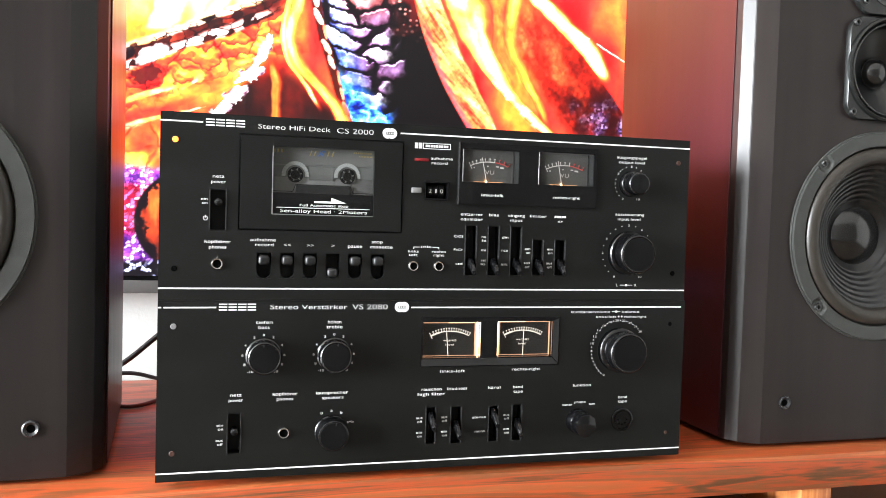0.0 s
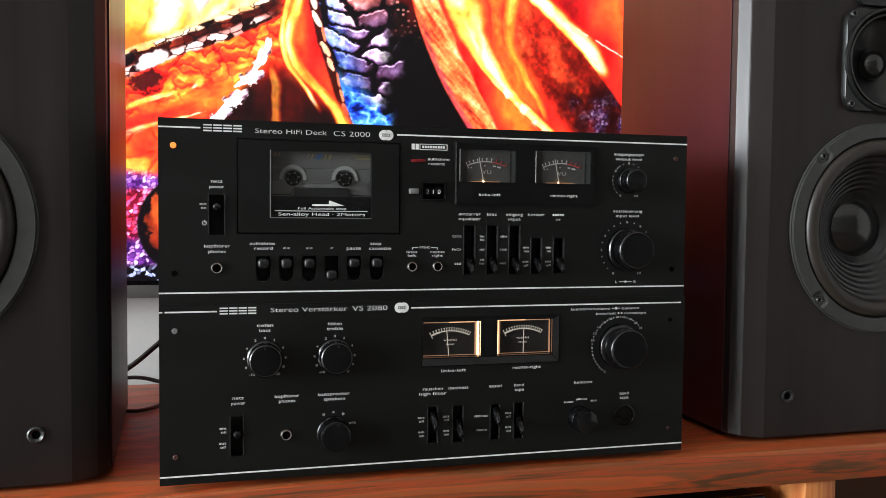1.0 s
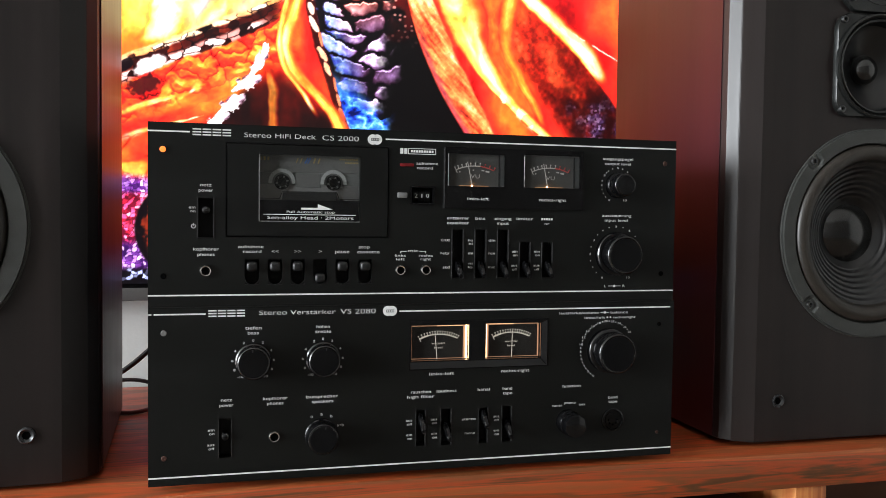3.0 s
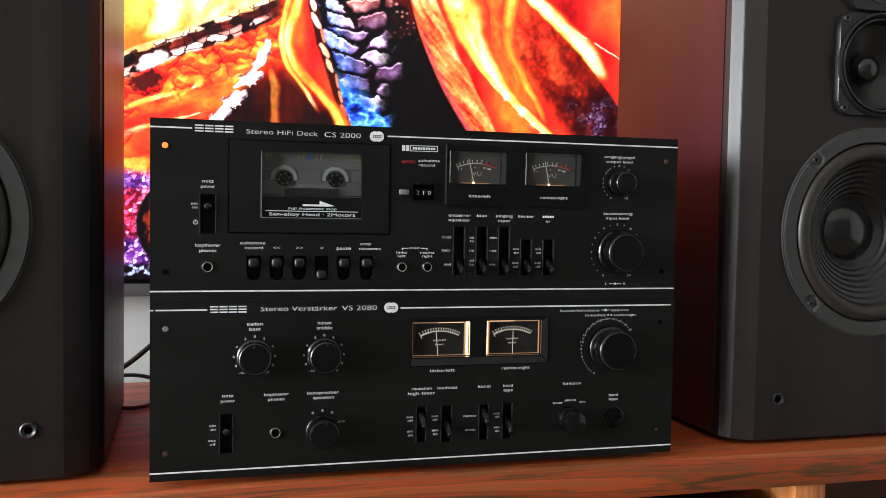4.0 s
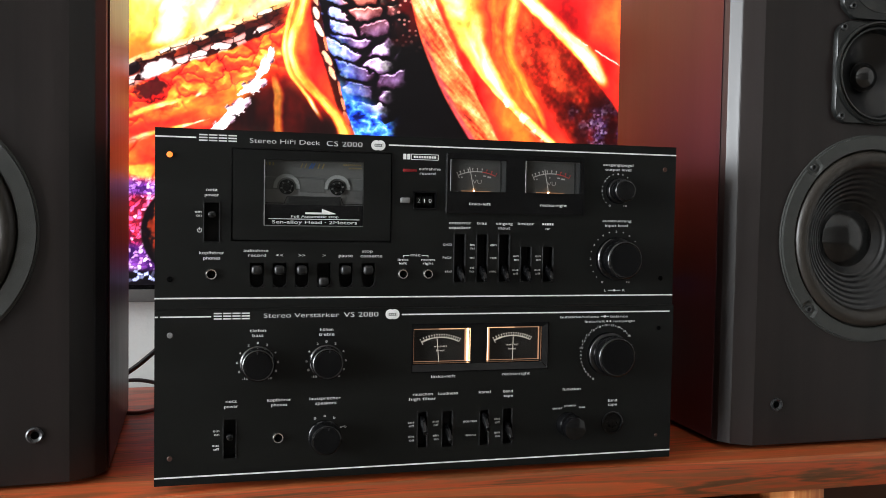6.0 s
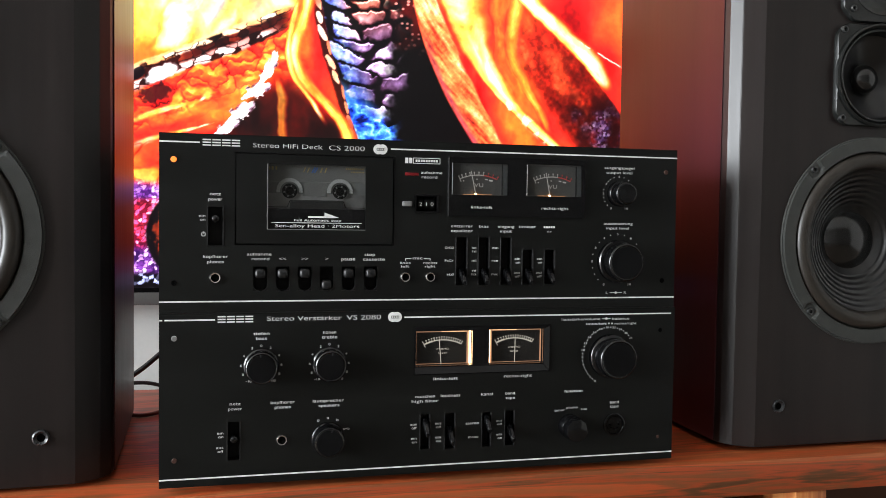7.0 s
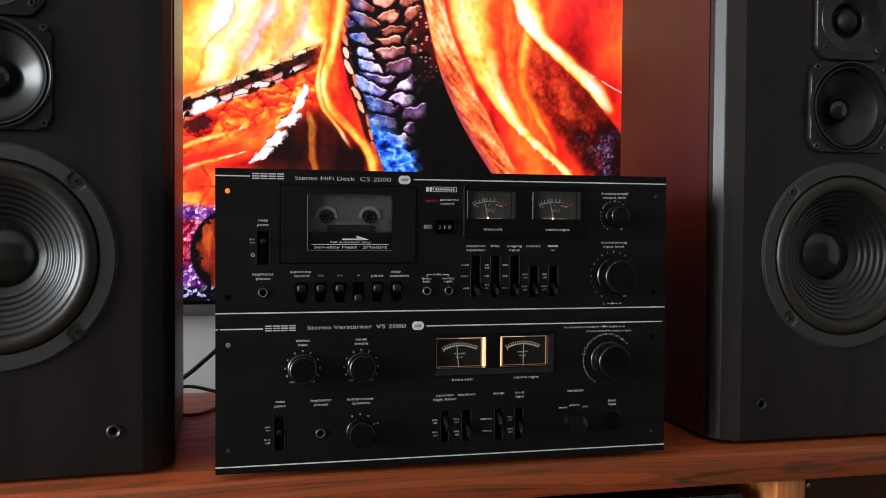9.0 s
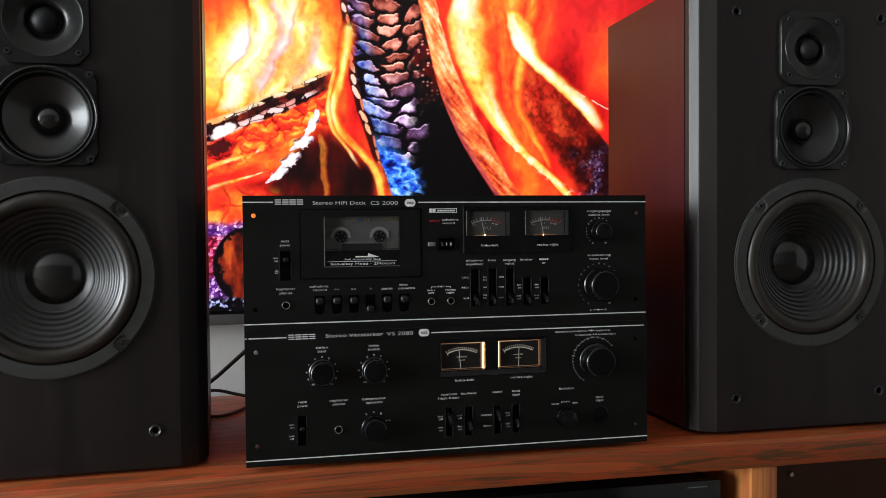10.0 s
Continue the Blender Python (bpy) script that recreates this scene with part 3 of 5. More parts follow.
def badge(parent, x, z):
    b = part("badge", disc(disc(None, x - 1.7, z, 4.2, -0.0004, 0.0004, 36), x + 1.7, z, 4.2, -0.0007, 0.0006, 36), M_WHITE, parent, "white badge of two joined discs")
    e = bmesh.new()
    strip(e, x - 3.2, z + 0.9, x + 3.2, z + 0.9, 0.5, -0.0010)
    strip(e, x - 3.2, z - 0.9, x + 3.2, z - 0.9, 0.5, -0.0010)
    for dx in (-3, -1.2, 0.4, 2.4):
        strip(e, x + dx, z - 0.8, x + dx, z + 0.8, 0.6, -0.0010)
    part("badge_print", e, M_GREY, b)


def maker_mark(parent, x0, x1, z, h=5.2):
    """Four plain white blocks, each slit twice, in place of a maker's mark."""
    bm = bmesh.new()
    w = (x1 - x0 + 1.0) / 4
    for i in range(4):
        a, b = x0 + i * w, x0 + (i + 1) * w - 1.0
        for k in (0.42, 0.0, -0.42):
            strip(bm, a, z + h * k, b, z + h * k, 1.05)
    return part("maker_mark", bm, M_WHITE, parent, "plain white block mark")


def rule(parent, x0, x1, z, w=1.15):
    return part("rule", strip(None, x0, z, x1, z, w), M_WHITE, parent, "white printed line")


def panel_hole(parent, x, z, material, label, r=2.1):
    return part("screw", lathe(x * MM, z * MM, [(r * MM, 0.0005), (r * MM, -0.0004), (r * 0.8 * MM, -0.0008), (0, -0.0006)], 20), material, parent, label, True)


def chassis(parent, z0, z1, foot):
    part("chassis", box(0.008, 0.442, 0.0125, 0.285, z0 + 0.003, z1 - 0.002, 0.0015), M_CHASSIS, parent, "black sheet-steel case", True)
    for x in (0.045, 0.405):
        for y in (0.04, 0.245):
            part("foot", lathe_z(x, y, foot, z0 + 0.0035, 0.012), M_RUBBERFOOT, parent, smooth=True)


def gauge(parent, x0, x1, z0, z1, lit, needle, y=0.005):
    """One meter: dial, printed scale, needle, lamp and clear cover. Millimetres."""
    g = part("meter_dial", box((x0 - 1) * MM, (x1 + 1) * MM, y, y + 0.001, (z0 - 1) * MM, (z1 + 1) * MM), M_DIALBLACK if lit else M_VUFACE, parent, "black meter dial" if lit else "smoky grey meter dial")
    w, h, cx = x1 - x0, z1 - z0, (x0 + x1) / 2
    yy = y - 0.0004
    sc, red = bmesh.new(), bmesh.new()
    if lit:
        px, pz, r = cx - 0.4, z0 + 0.72 * h - 37, 37
        a0, a1 = radians(116.5), radians(63.5)
    else:
        px, pz, r = cx - 1.2, z0 + 0.63 * h - 40, 40
        a0, a1 = radians(114.5), radians(65.5)
    k = 22
    for i in range(k):
        t0, t1 = a0 + (a1 - a0) * i / k, a0 + (a1 - a0) * (i + 1) / k
        hot = (not lit) and i >= 14
        strip(red if hot else sc, px + r * math.cos(t0), pz + r * math.sin(t0), px + r * math.cos(t1), pz + r * math.sin(t1), (1.3 if lit and i < 5 else 0.75), yy)
    ticks = 17 if lit else 10
    for i in range(ticks):
        u = (i / (ticks - 1)) ** (0.9 if lit else 1.15)
        t = a0 + (a1 - a0) * u
        hot = (not lit) and u > 0.66
        c, s = math.cos(t), math.sin(t)
        strip(red if hot else sc, px + r * c, pz + r * s, px + (r + (1.7 if lit else 2.6)) * c, pz + (r + (1.7 if lit else 2.6)) * s, 0.5, yy)
        strip(red if hot else sc, px + (r + 2.5) * c - 0.5, pz + (r + 2.5) * s, px + (r + 2.5) * c + 0.5, pz + (r + 2.5) * s, 0.9, yy)
    strip(sc, px + r * math.cos(a0), pz + r * math.sin(a0), px + (r - 2.6) * math.cos(a0), pz + (r - 2.6) * math.sin(a0), 0.6, yy)
    # VU print and needles emit faintly, standing for lamp light falling on them
    ink = M_LITPRINT if lit else M_GLOWPRINT
    part("scale", sc, ink, g)
    if red.verts:
        part("red_scale", red, M_RED, g, "red overload part of the scale")
    else:
        red.free()
    t = radians(needle)
    n0 = (z0 + 0.6 - pz) / math.sin(t)
    foot, tip = ((px + n0 * math.cos(t), z0 + 0.6), (px + (r + 1.2) * math.cos(t), pz + (r + 1.2) * math.sin(t)))
    if not lit:
        foot, tip = (cx - 3.75, z0 + 0.6), (cx - 3.75 - 20 / math.tan(radians(180 - needle)), z0 + 20.6)
    part("needle", strip(None, *foot, *tip, 0.55, y - 0.0012, 0.0003), ink, g)
    if lit:
        lettering(g, "watt/4\u03a9", cx - 0.5, z0 + 0.46 * h, 1.5, 11.5, y=yy, material=ink)
        lettering(g, "level", cx - 0.5, z0 + 0.34 * h, 1.5, 7, y=yy, material=ink)
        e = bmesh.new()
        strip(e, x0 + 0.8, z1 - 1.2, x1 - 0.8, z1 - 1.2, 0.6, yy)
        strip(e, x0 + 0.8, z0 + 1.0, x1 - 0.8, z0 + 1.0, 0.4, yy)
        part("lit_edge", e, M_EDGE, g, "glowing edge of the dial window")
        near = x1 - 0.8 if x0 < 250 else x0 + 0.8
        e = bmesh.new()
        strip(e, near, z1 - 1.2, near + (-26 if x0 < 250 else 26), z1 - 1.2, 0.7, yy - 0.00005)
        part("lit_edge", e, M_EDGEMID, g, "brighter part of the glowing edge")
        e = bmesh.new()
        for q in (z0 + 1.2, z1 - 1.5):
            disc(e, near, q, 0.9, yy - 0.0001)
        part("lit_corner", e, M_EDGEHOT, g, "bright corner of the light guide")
    else:
        lettering(g, "VU", cx - 1.0, z0 + 0.31 * h, 3.4, 8.0, y=yy, material=ink)
        bmk = bmesh.new()
        strip(bmk, cx + 4.5, z0 + 0.50 * h, cx + 7, z0 + 0.49 * h, 1.0, yy)
        strip(bmk, cx + 8.2, z0 + 0.47 * h, cx + 11.5, z0 + 0.455 * h, 1.3, yy)
        disc(bmk, cx - 2.6, z0 + 0.50 * h, 0.6, yy)
        disc(bmk, cx - 14.5, z0 + 0.44 * h, 0.6, yy)
        part("scale_figures", bmk, ink, g)
        part("lamp", lathe((cx - 3.75) * MM, (z0 + 0.8) * MM, [(0.00055, y), (0.00055, y - 0.0006), (0.0003, y - 0.0010), (0, y - 0.0011)], 16), M_LAMP, g, "small warm meter bulb", True)
        # emissive strip added for the bulb's light spread along the dial's foot
        part("lamp_spill", strip(None, cx - 15, z0 + 0.45, cx + 11, z0 + 0.45, 0.35, yy), M_LAMPSPILL, g, "faint warm line of lamp light")
    return g


# ---------------------------------------------------------------- amplifier
amp = thing("amplifier", (0.225, 0.14, SHELF_Z), "black stereo amplifier with two lit level meters, under the cassette deck", "amplifier")
A_SLOTS = [(53, 63, 32, 63.5), (213, 221.5, 32.5, 63), (234.5, 244, 32, 63), (268, 276.5, 32, 62.5), (289, 298, 32, 63)]
A_METER = (207.5, 329.5, 97.5, 138)
holes = [tuple(v * MM for v in h) for h in A_SLOTS + [A_METER]]
part("front_panel", plate(0, 0.4515, 0.012, 0.1525, 0, 0.0045, holes), M_PANEL, amp, "black front panel")
chassis(amp, 0.012, 0.1525, SHELF_Z)
rule(amp, 0.2, 2.6, 147), rule(amp, 4.2, 43, 147), rule(amp, 198, 447.5, 146.8), rule(amp, 0, 451.5, 18.6)
maker_mark(amp, 45, 73, 147.3)
lettering(amp, "Stereo Verst\u00e4rker", 114.5, 147.2, 3.5, 61)
lettering(amp, "VS 2080", 163.5, 147.2, 3.9, 29)
badge(amp, 190, 147.2)
panel_hole(amp, 11.6, 132.5, M_GREY, "grey screw head", 2.3)
panel_hole(amp, 11.8, 34, M_COPPER, "copper-coloured screw head", 2.1)
panel_hole(amp, 437, 131.5, M_VOID, "near-black disc for an empty screw hole", 1.9)
panel_hole(amp, 437, 33, M_COPPER, "copper-coloured screw head", 1.5)
for x, a, b in ((79.6, "tiefen", "bass"), (135, "h\u00f6hen", "treble")):
    lettering(amp, a, x, 135.2, 2.4), lettering(amp, b, x, 131.2, 2.4)
    dial(amp, x, 109, 16.2, [(90, "0"), (63, "2"), (117, "2"), (30, "4"), (150, "4"), (1, "6"), (179, "6"), (-26, "8"), (206, "8"), (-52, "10"), (232, "-10")])
    knob(amp, x, 109, [(14.2, -0.3), (14.2, 3.6), (13.6, 4.3), (13.1, 4.7), (13.1, 13.2), (12.7, 14.4), (11.8, 15.0), (11.3, 14.7)], "black turned tone knob", mark=(95 if x < 100 else 84, 9.0, 11.2, 14.9))
lettering(amp, "netz", 59, 78.2), lettering(amp, "power", 59, 74)
lettering(amp, "ein", 49.8, 54.6, 1.9, 5, "R"), lettering(amp, "on", 49.8, 51.6, 1.9, 4, "R")
lettering(amp, "aus", 49.8, 42.8, 1.9, 5.5, "R"), lettering(amp, "off", 49.8, 39.6, 1.9, 4.5, "R")
lettering(amp, "kopfh\u00f6rer", 97, 78), lettering(amp, "phones", 97, 74)
jack(amp, 96.4, 47, 4.7)
lettering(amp, "lautsprecher", 134.5, 78), lettering(amp, "speakers", 135, 74)
for deg, words in ((118, "0"), (90, "a"), (62, "b"), (25, "a+b")):
    lettering(amp, words, 134.2 + 17 * math.cos(radians(deg)), 46.5 + 17 * math.sin(radians(deg)), 2.0, 1.8 * len(words))
knob(amp, 134.2, 46.5, [(13.6, -0.3), (13.6, 3.4), (12.9, 4.2), (12.5, 4.8), (12.5, 14.5), (12.1, 15.6), (11.1, 16.2)], "black turned selector knob", mark=(80, 8.5, 10.8, 16.1))
for h in A_SLOTS:
    slot(amp, h)
part("switch_knob", lathe(0.0582, 0.0495, [(0.0030, 0.006), (0.0030, -0.001), (0.0026, -0.003), (0.0014, -0.0038), (0, -0.004)], 24), M_GLOSSBLACK, amp, "round black switch tip", True)
for x, z in ((217.3, 55), (239.3, 47), (272.3, 56), (293.6, 47)):
    lever(amp, x, z)
for x, words in ((217.2, "rauschen"), (239.5, "loudness"), (272.3, "kanal"), (293.6, "band")):
    lettering(amp, words, x, 78.4, 2.3)
lettering(amp, "high filter", 217.2, 74.3, 2.3), lettering(amp, "tape", 293.8, 74.4, 2.3)
for x in (210, 231.5, 286.6):
    lettering(amp, "aus", x, 54.6, 1.9, 5.5, "R"), lettering(amp, "off", x, 51.4, 1.9, 4.5, "R")
    lettering(amp, "ein", x, 42.4, 1.9, 5, "R"), lettering(amp, "on", x, 39.2, 1.9, 4, "R")
lettering(amp, "stereo", 265.5, 53.4, 2.0, 12, "R"), lettering(amp, "mono", 265, 41.3, 2.0, 9, "R")
# meter window: sunk bevelled bezel with two openings
x0, x1, z0, z1 = [v * MM for v in A_METER]
bez = part("meter_bezel", plate(x0 - 0.0006, x1 + 0.0006, z0 - 0.0006, z1 + 0.0006, -0.0006, 0.006, [(0.2085, 0.2585, 0.1045, 0.1345), (0.2735, 0.3235, 0.1045, 0.1350)]), M_GLOSSBLACK, amp, "glossy black meter bezel")
part("sill", prism([(0.2075, 0.0978), (0.3292, 0.0978), (0.3232, 0.1037), (0.2075, 0.1037)], -0.0012, -0.0007), M_BEZELGREY, bez, "dark grey sloping sill")
part("cheek", prism([(0.3240, 0.1037), (0.3292, 0.0985), (0.3292, 0.1375), (0.3240, 0.1350)], -0.0012, -0.0007), M_BEZELGREY, bez, "dark grey sloping cheek")
gauge(amp, 208.5, 258.5, 104.5, 134.5, True, 95)
gauge(amp, 273.5, 323.5, 104.5, 135, True, 89)
# dimmer emissive strips beside each hot one stand for the glow's falloff on the dial
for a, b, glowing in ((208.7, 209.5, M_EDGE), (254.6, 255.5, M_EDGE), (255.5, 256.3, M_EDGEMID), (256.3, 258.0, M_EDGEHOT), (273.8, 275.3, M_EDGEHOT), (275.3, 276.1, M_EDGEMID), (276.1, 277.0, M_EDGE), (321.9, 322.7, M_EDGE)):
    part("side_glow_strip", box(a * MM, b * MM, 0.0035, 0.0045, 0.1052, 0.1340), glowing, bez, "side of the meter window, its glow stepped down in strips")
for a in (208.5, 273.5):
    part("cover", box((a + 0.1) * MM, (a + 49.9) * MM, 0.0005, 0.0012, 0.1047, 0.1343), M_GLASS, bez, "clear meter cover").visible_shadow = False
lettering(amp, "links-left", 235, 93.2, 2.3), lettering(amp, "rechts-right", 300.5, 93.6, 2.3)
# volume and balance
lettering(amp, "lautst\u00e4rke/volume", 359, 142.6, 2.0, 37), lettering(amp, "balance", 397.5, 142.6, 2.0, 17)
lettering(amp, "links/left", 374, 138.2, 1.8, 19.5), lettering(amp, "rechts/right", 402.3, 138.2, 1.8, 21.5)
bm = bmesh.new()
strip(bm, 379.5, 142.8, 387.5, 142.8, 0.5), disc(bm, 383.5, 142.8, 1.2, PRINT - 0.00002), disc(bm, 386, 138.4, 0.8), disc(bm, 389, 138.4, 0.8)
part("balance_mark", bm, M_WHITE, amp)
vol = []
for i in range(15):
    deg = 239 - 12.4 * i * 1.16
    vol.append((deg, str(2 * i)))
    vol.append((deg - 7.2, "."))
dial(amp, 387, 109, 26.0, vol[:-1], 1.7)
knob(amp, 387, 109, [(19.6, -0.3), (19.6, 5), (18.8, 6), (16.6, 6.6), (16.6, 10.4), (17.6, 10.8), (17.6, 20.0), (17.1, 21.0), (16.0, 21.6), (15.4, 21.3)], "large black double volume and balance knob", 96)
lettering(amp, "funktion", 353, 78.2, 2.3)
lettering(amp, "tuner", 340, 61.4, 1.9, 9.5), lettering(amp, "phono", 352, 63.4, 1.9, 10.5), lettering(amp, "aux", 363.5, 61.6, 1.9, 6)
fk = knob(amp, 350, 47, [(10.8, -0.3), (10.8, 9), (10.2, 10)], "black function selector with a cut flank")
part("grip", prism([((350 + 10.3 * math.cos(radians(a))) * MM, (47 + 10.3 * math.sin(radians(a))) * MM) for a in (200, 232, 258, 284, 310, 345, 38, 72, 118, 160)], -0.0190, -0.0095, bevel=0.0013), M_KNOB, fk, smooth=True)
lettering(amp, "band", 393, 66.6, 2.3), lettering(amp, "tape", 393, 62.8, 2.3)
dn = part("tape_socket", lathe(0.393, 0.0465, [(0.0104, 0.0005), (0.0104, -0.0012), (0.0098, -0.0016), (0.0088, -0.0016), (0.0082, -0.0004), (0.0072, -0.0004), (0.0070, -0.0010), (0, -0.0010)], 40), M_GLOSSBLACK, amp, "black round five-pin tape socket", True)
bm = bmesh.new()
for a in (180, 225, 270, 315, 0):
    disc(bm, 393 + 4.2 * math.cos(radians(a)), 46.5 + 4.2 * math.sin(radians(a)), 0.8, -0.0012)
part("pin_holes", bm, M_VOID, dn)

# ---------------------------------------------------------------- cassette deck
deck = thing("cassette_deck", (0.225, 0.14, 0.1525), "black stereo cassette deck with a tape loaded, stacked on the amplifier", "cassette deck")
D_SLOTS = [(37, 49, 207, 238), (242.5, 252.5, 174, 215), (262.5, 272.5, 174, 215), (282.5, 292.5, 174, 215), (302.5, 312.5, 174, 204.5), (323, 333, 174, 204.5)]
D_DOOR = (58, 188, 207.5, 282)
D_BUTTONS = [(78.3, 180), (96.3, 180), (114.2, 180), (132.2, 180), (150.2, 180), (168.8, 180)]
D_COUNTER = (206.5, 225.5, 236.5, 250)
holes = [tuple(v * MM for v in h) for h in D_SLOTS + [D_DOOR, D_COUNTER]] + [((x - 5.6) * MM, (x + 5.6) * MM, (z - 10) * MM, (z + 10) * MM) for x, z in D_BUTTONS]
part("front_panel", plate(0, 0.45, 0.1527, 0.296, 0, 0.0045, holes), M_PANEL, deck, "black front panel")
chassis(deck, 0.1555, 0.296, 0.1505)
rule(deck, 0, 31, 289), rule(deck, 185, 450, 288.6), rule(deck, 0, 450, 161.8)
maker_mark(deck, 33, 62, 289.2)
lettering(deck, "Stereo HiFi Deck", 100, 288, 3.5, 56)
lettering(deck, "CS 2000", 148, 287.8, 3.9, 29.5)
badge(deck, 176, 288)
part("pilot_light", lathe(0.011, 0.275, [(0.0023, 0.0005), (0.0023, -0.0006), (0.0018, -0.0013), (0, -0.0016)], 24), M_LED, deck, "glowing orange pilot light", True)
panel_hole(deck, 11.3, 177, M_VOID, "near-black disc for an empty screw hole", 2.2)
panel_hole(deck, 439, 275.5, M_COPPER, "dark red screw head", 2.1)
panel_hole(deck, 437.5, 177, M_VOID, "near-black disc for an empty screw hole", 2.2)
lettering(deck, "netz", 43, 248.2), lettering(deck, "power", 43, 244)
lettering(deck, "ein", 35.2, 230.6, 1.9, 5, "R"), lettering(deck, "on", 35.2, 227.6, 1.9, 4, "R")
bm = bmesh.new()
for i in range(14):
    a, b = radians(115 + 310 * i / 14), radians(115 + 310 * (i + 1) / 14)
    strip(bm, 33.8 + 1.6 * math.cos(a), 216 + 1.6 * math.sin(a), 33.8 + 1.6 * math.cos(b), 216 + 1.6 * math.sin(b), 0.5)
strip(bm, 33.8, 216.2, 33.8, 218.3, 0.5)
part("standby_symbol", bm, M_WHITE, deck)
for h in D_SLOTS:
    slot(deck, h)
part("switch_knob", lathe(0.0432, 0.2285, [(0.0032, 0.006), (0.0032, -0.001), (0.0027, -0.003), (0.0014, -0.0038), (0, -0.004)], 24), M_GLOSSBLACK, deck, "round black switch tip", True)
lettering(deck, "kopfh\u00f6rer", 43.2, 198), lettering(deck, "phones", 43.2, 193.8)
jack(deck, 43, 181, 4.7)
# key row
for i, (x, z) in enumerate(D_BUTTONS):
    x0, x1, z0, z1 = (x - 5.6) * MM, (x + 5.6) * MM, (z - 10) * MM, (z + 10) * MM
    kx = x * MM
    well = plate(x0 - 0.0005, x1 + 0.0005, z0 - 0.0005, z1 + 0.0005, 0.0045, 0.012, [(x0, x1, z0, z1)])
    box(x0 - 0.0005, x1 + 0.0005, 0.012, 0.013, z0 - 0.0005, z1 + 0.0005, bm=well)
    for s in (-1, 1):  # rounded lower corners of the well
        pts = [(kx + s * 0.0056, z0), (kx + s * 0.0056, z0 + 0.0050)] + [(kx + s * 0.0056 * math.cos(radians(a)), z0 + 0.0052 - 0.0052 * math.sin(radians(a))) for a in (20, 40, 60, 80)]
        prism(pts, 0.0006, 0.004, well)
    wl = part("key_well", well, M_SLOT, deck)
    bz = (z + (4.4 if i != 3 else -5.2)) * MM
    part("key", box(kx - 0.0043, kx + 0.0043, -0.0050 if i != 3 else -0.0025, 0.010, bz - 0.0038, bz + 0.0038, 0.0026, seg=4), M_KEY, deck, "black push key" if i != 3 else "pressed black push key", True)
    rim = bmesh.new()
    arc = [(kx + 0.0059 * math.cos(radians(a)), z0 + 0.0053 - 0.0056 * math.sin(radians(a))) for a in range(0, 181, 15)]
    for p, q in zip(arc, arc[1:]):
        strip(rim, p[0] / MM, p[1] / MM, q[0] / MM, q[1] / MM, 0.5, -0.0004, 0.0006)
    part("well_rim", rim, M_BEZELGREY, wl)
lettering(deck, "aufnahme", 77.5, 200, 2.2, 19.5), lettering(deck, "record", 78.5, 196.2, 2.2, 14)
for x, words, w in ((96.3, "<<", 5.5), (114.2, ">>", 5.5), (132.2, ">", 2.6), (150, "pause", 11.5)):
    lettering(deck, words, x, 196.2, 2.5, w)
lettering(deck, "stop", 168, 200, 2.2, 9), lettering(deck, "cassette", 171.5, 196, 2.2, 18.5)
# door with its window, and the cassette behind it
x0, x1, z0, z1 = [v * MM for v in D_DOOR]
WIN = (0.0838, 0.1640, 0.2205, 0.2735)
door = part("cassette_door", plate(x0 + 0.0012, x1 - 0.0012, z0 + 0.0012, z1 - 0.0012, -0.0012, 0.004, [WIN]), M_PANEL, deck, "black cassette door")
part("door_backing", box(x0, x1, 0.0195, 0.021, z0, z1), M_SLOT, deck)
part("window_plate", box(WIN[0] + 0.0002, WIN[1] - 0.0002, 0.0002, 0.0026, WIN[2] + 0.0002, 0.2376, 0.0003), M_GLOSSBLACK, door, "glossy black lower window plate")
lip = box(WIN[0] - 0.0004, WIN[0] + 0.0004, -0.0017, 0.0035, WIN[2], WIN[3], 0.0002)
box(WIN[0], WIN[1], -0.0014, 0.003, WIN[2] - 0.0004, WIN[2] + 0.0002, 0.0001, lip)
part("window_lip", lip, M_GREY, door)
part("glass", box(WIN[0] + 0.0005, WIN[1] - 0.0005, 0.0004, 0.0010, 0.2378, WIN[3] - 0.0003), M_GLASS, door, "clear door window").visible_shadow = False
arrow = bmesh.new()
prism([(0.1165, 0.2315), (0.1300, 0.2315), (0.1300, 0.2345), (0.1420, 0.2304), (0.1360, 0.2300), (0.1165, 0.2300)][::-1], -0.0001, 0.0002, arrow)
part("arrow", arrow, M_WHITE, door, "white arrow")
part("rule", strip(None, 87, 225.9, 161, 225.9, 0.5, -0.0001), M_WHITE, door)
lettering(door, "Full Automatic stop", 124.5, 228.0, 1.9, 38.5, y=-0.0001)
lettering(door, "Sen-alloy Head \u00b7 2Motors", 124.5, 223.3, 2.5, 69, y=-0.0001)
cas = thing("cassette", (0.124, 0.01, 0.222), "smoke-grey compact cassette inside the deck door", "cassette")
shell = part("shell", box(0.0760, 0.1720, 0.0065, 0.0150, 0.2215, 0.2790, 0.0012), M_CASSETTE, cas, smooth=True)
part("print_strip", box(0.0790, 0.1690, 0.0058, 0.0066, 0.2600, 0.2755, 0.0002), M_CASLABEL, shell, "dark printed strip")
part("trapezoid", prism([(0.0995, 0.2225), (0.1485, 0.2225), (0.1455, 0.2440), (0.1025, 0.2440)], 0.0045, 0.0066, bevel=0.0004), M_CASDARK, shell, "raised trapezoid at the tape opening")
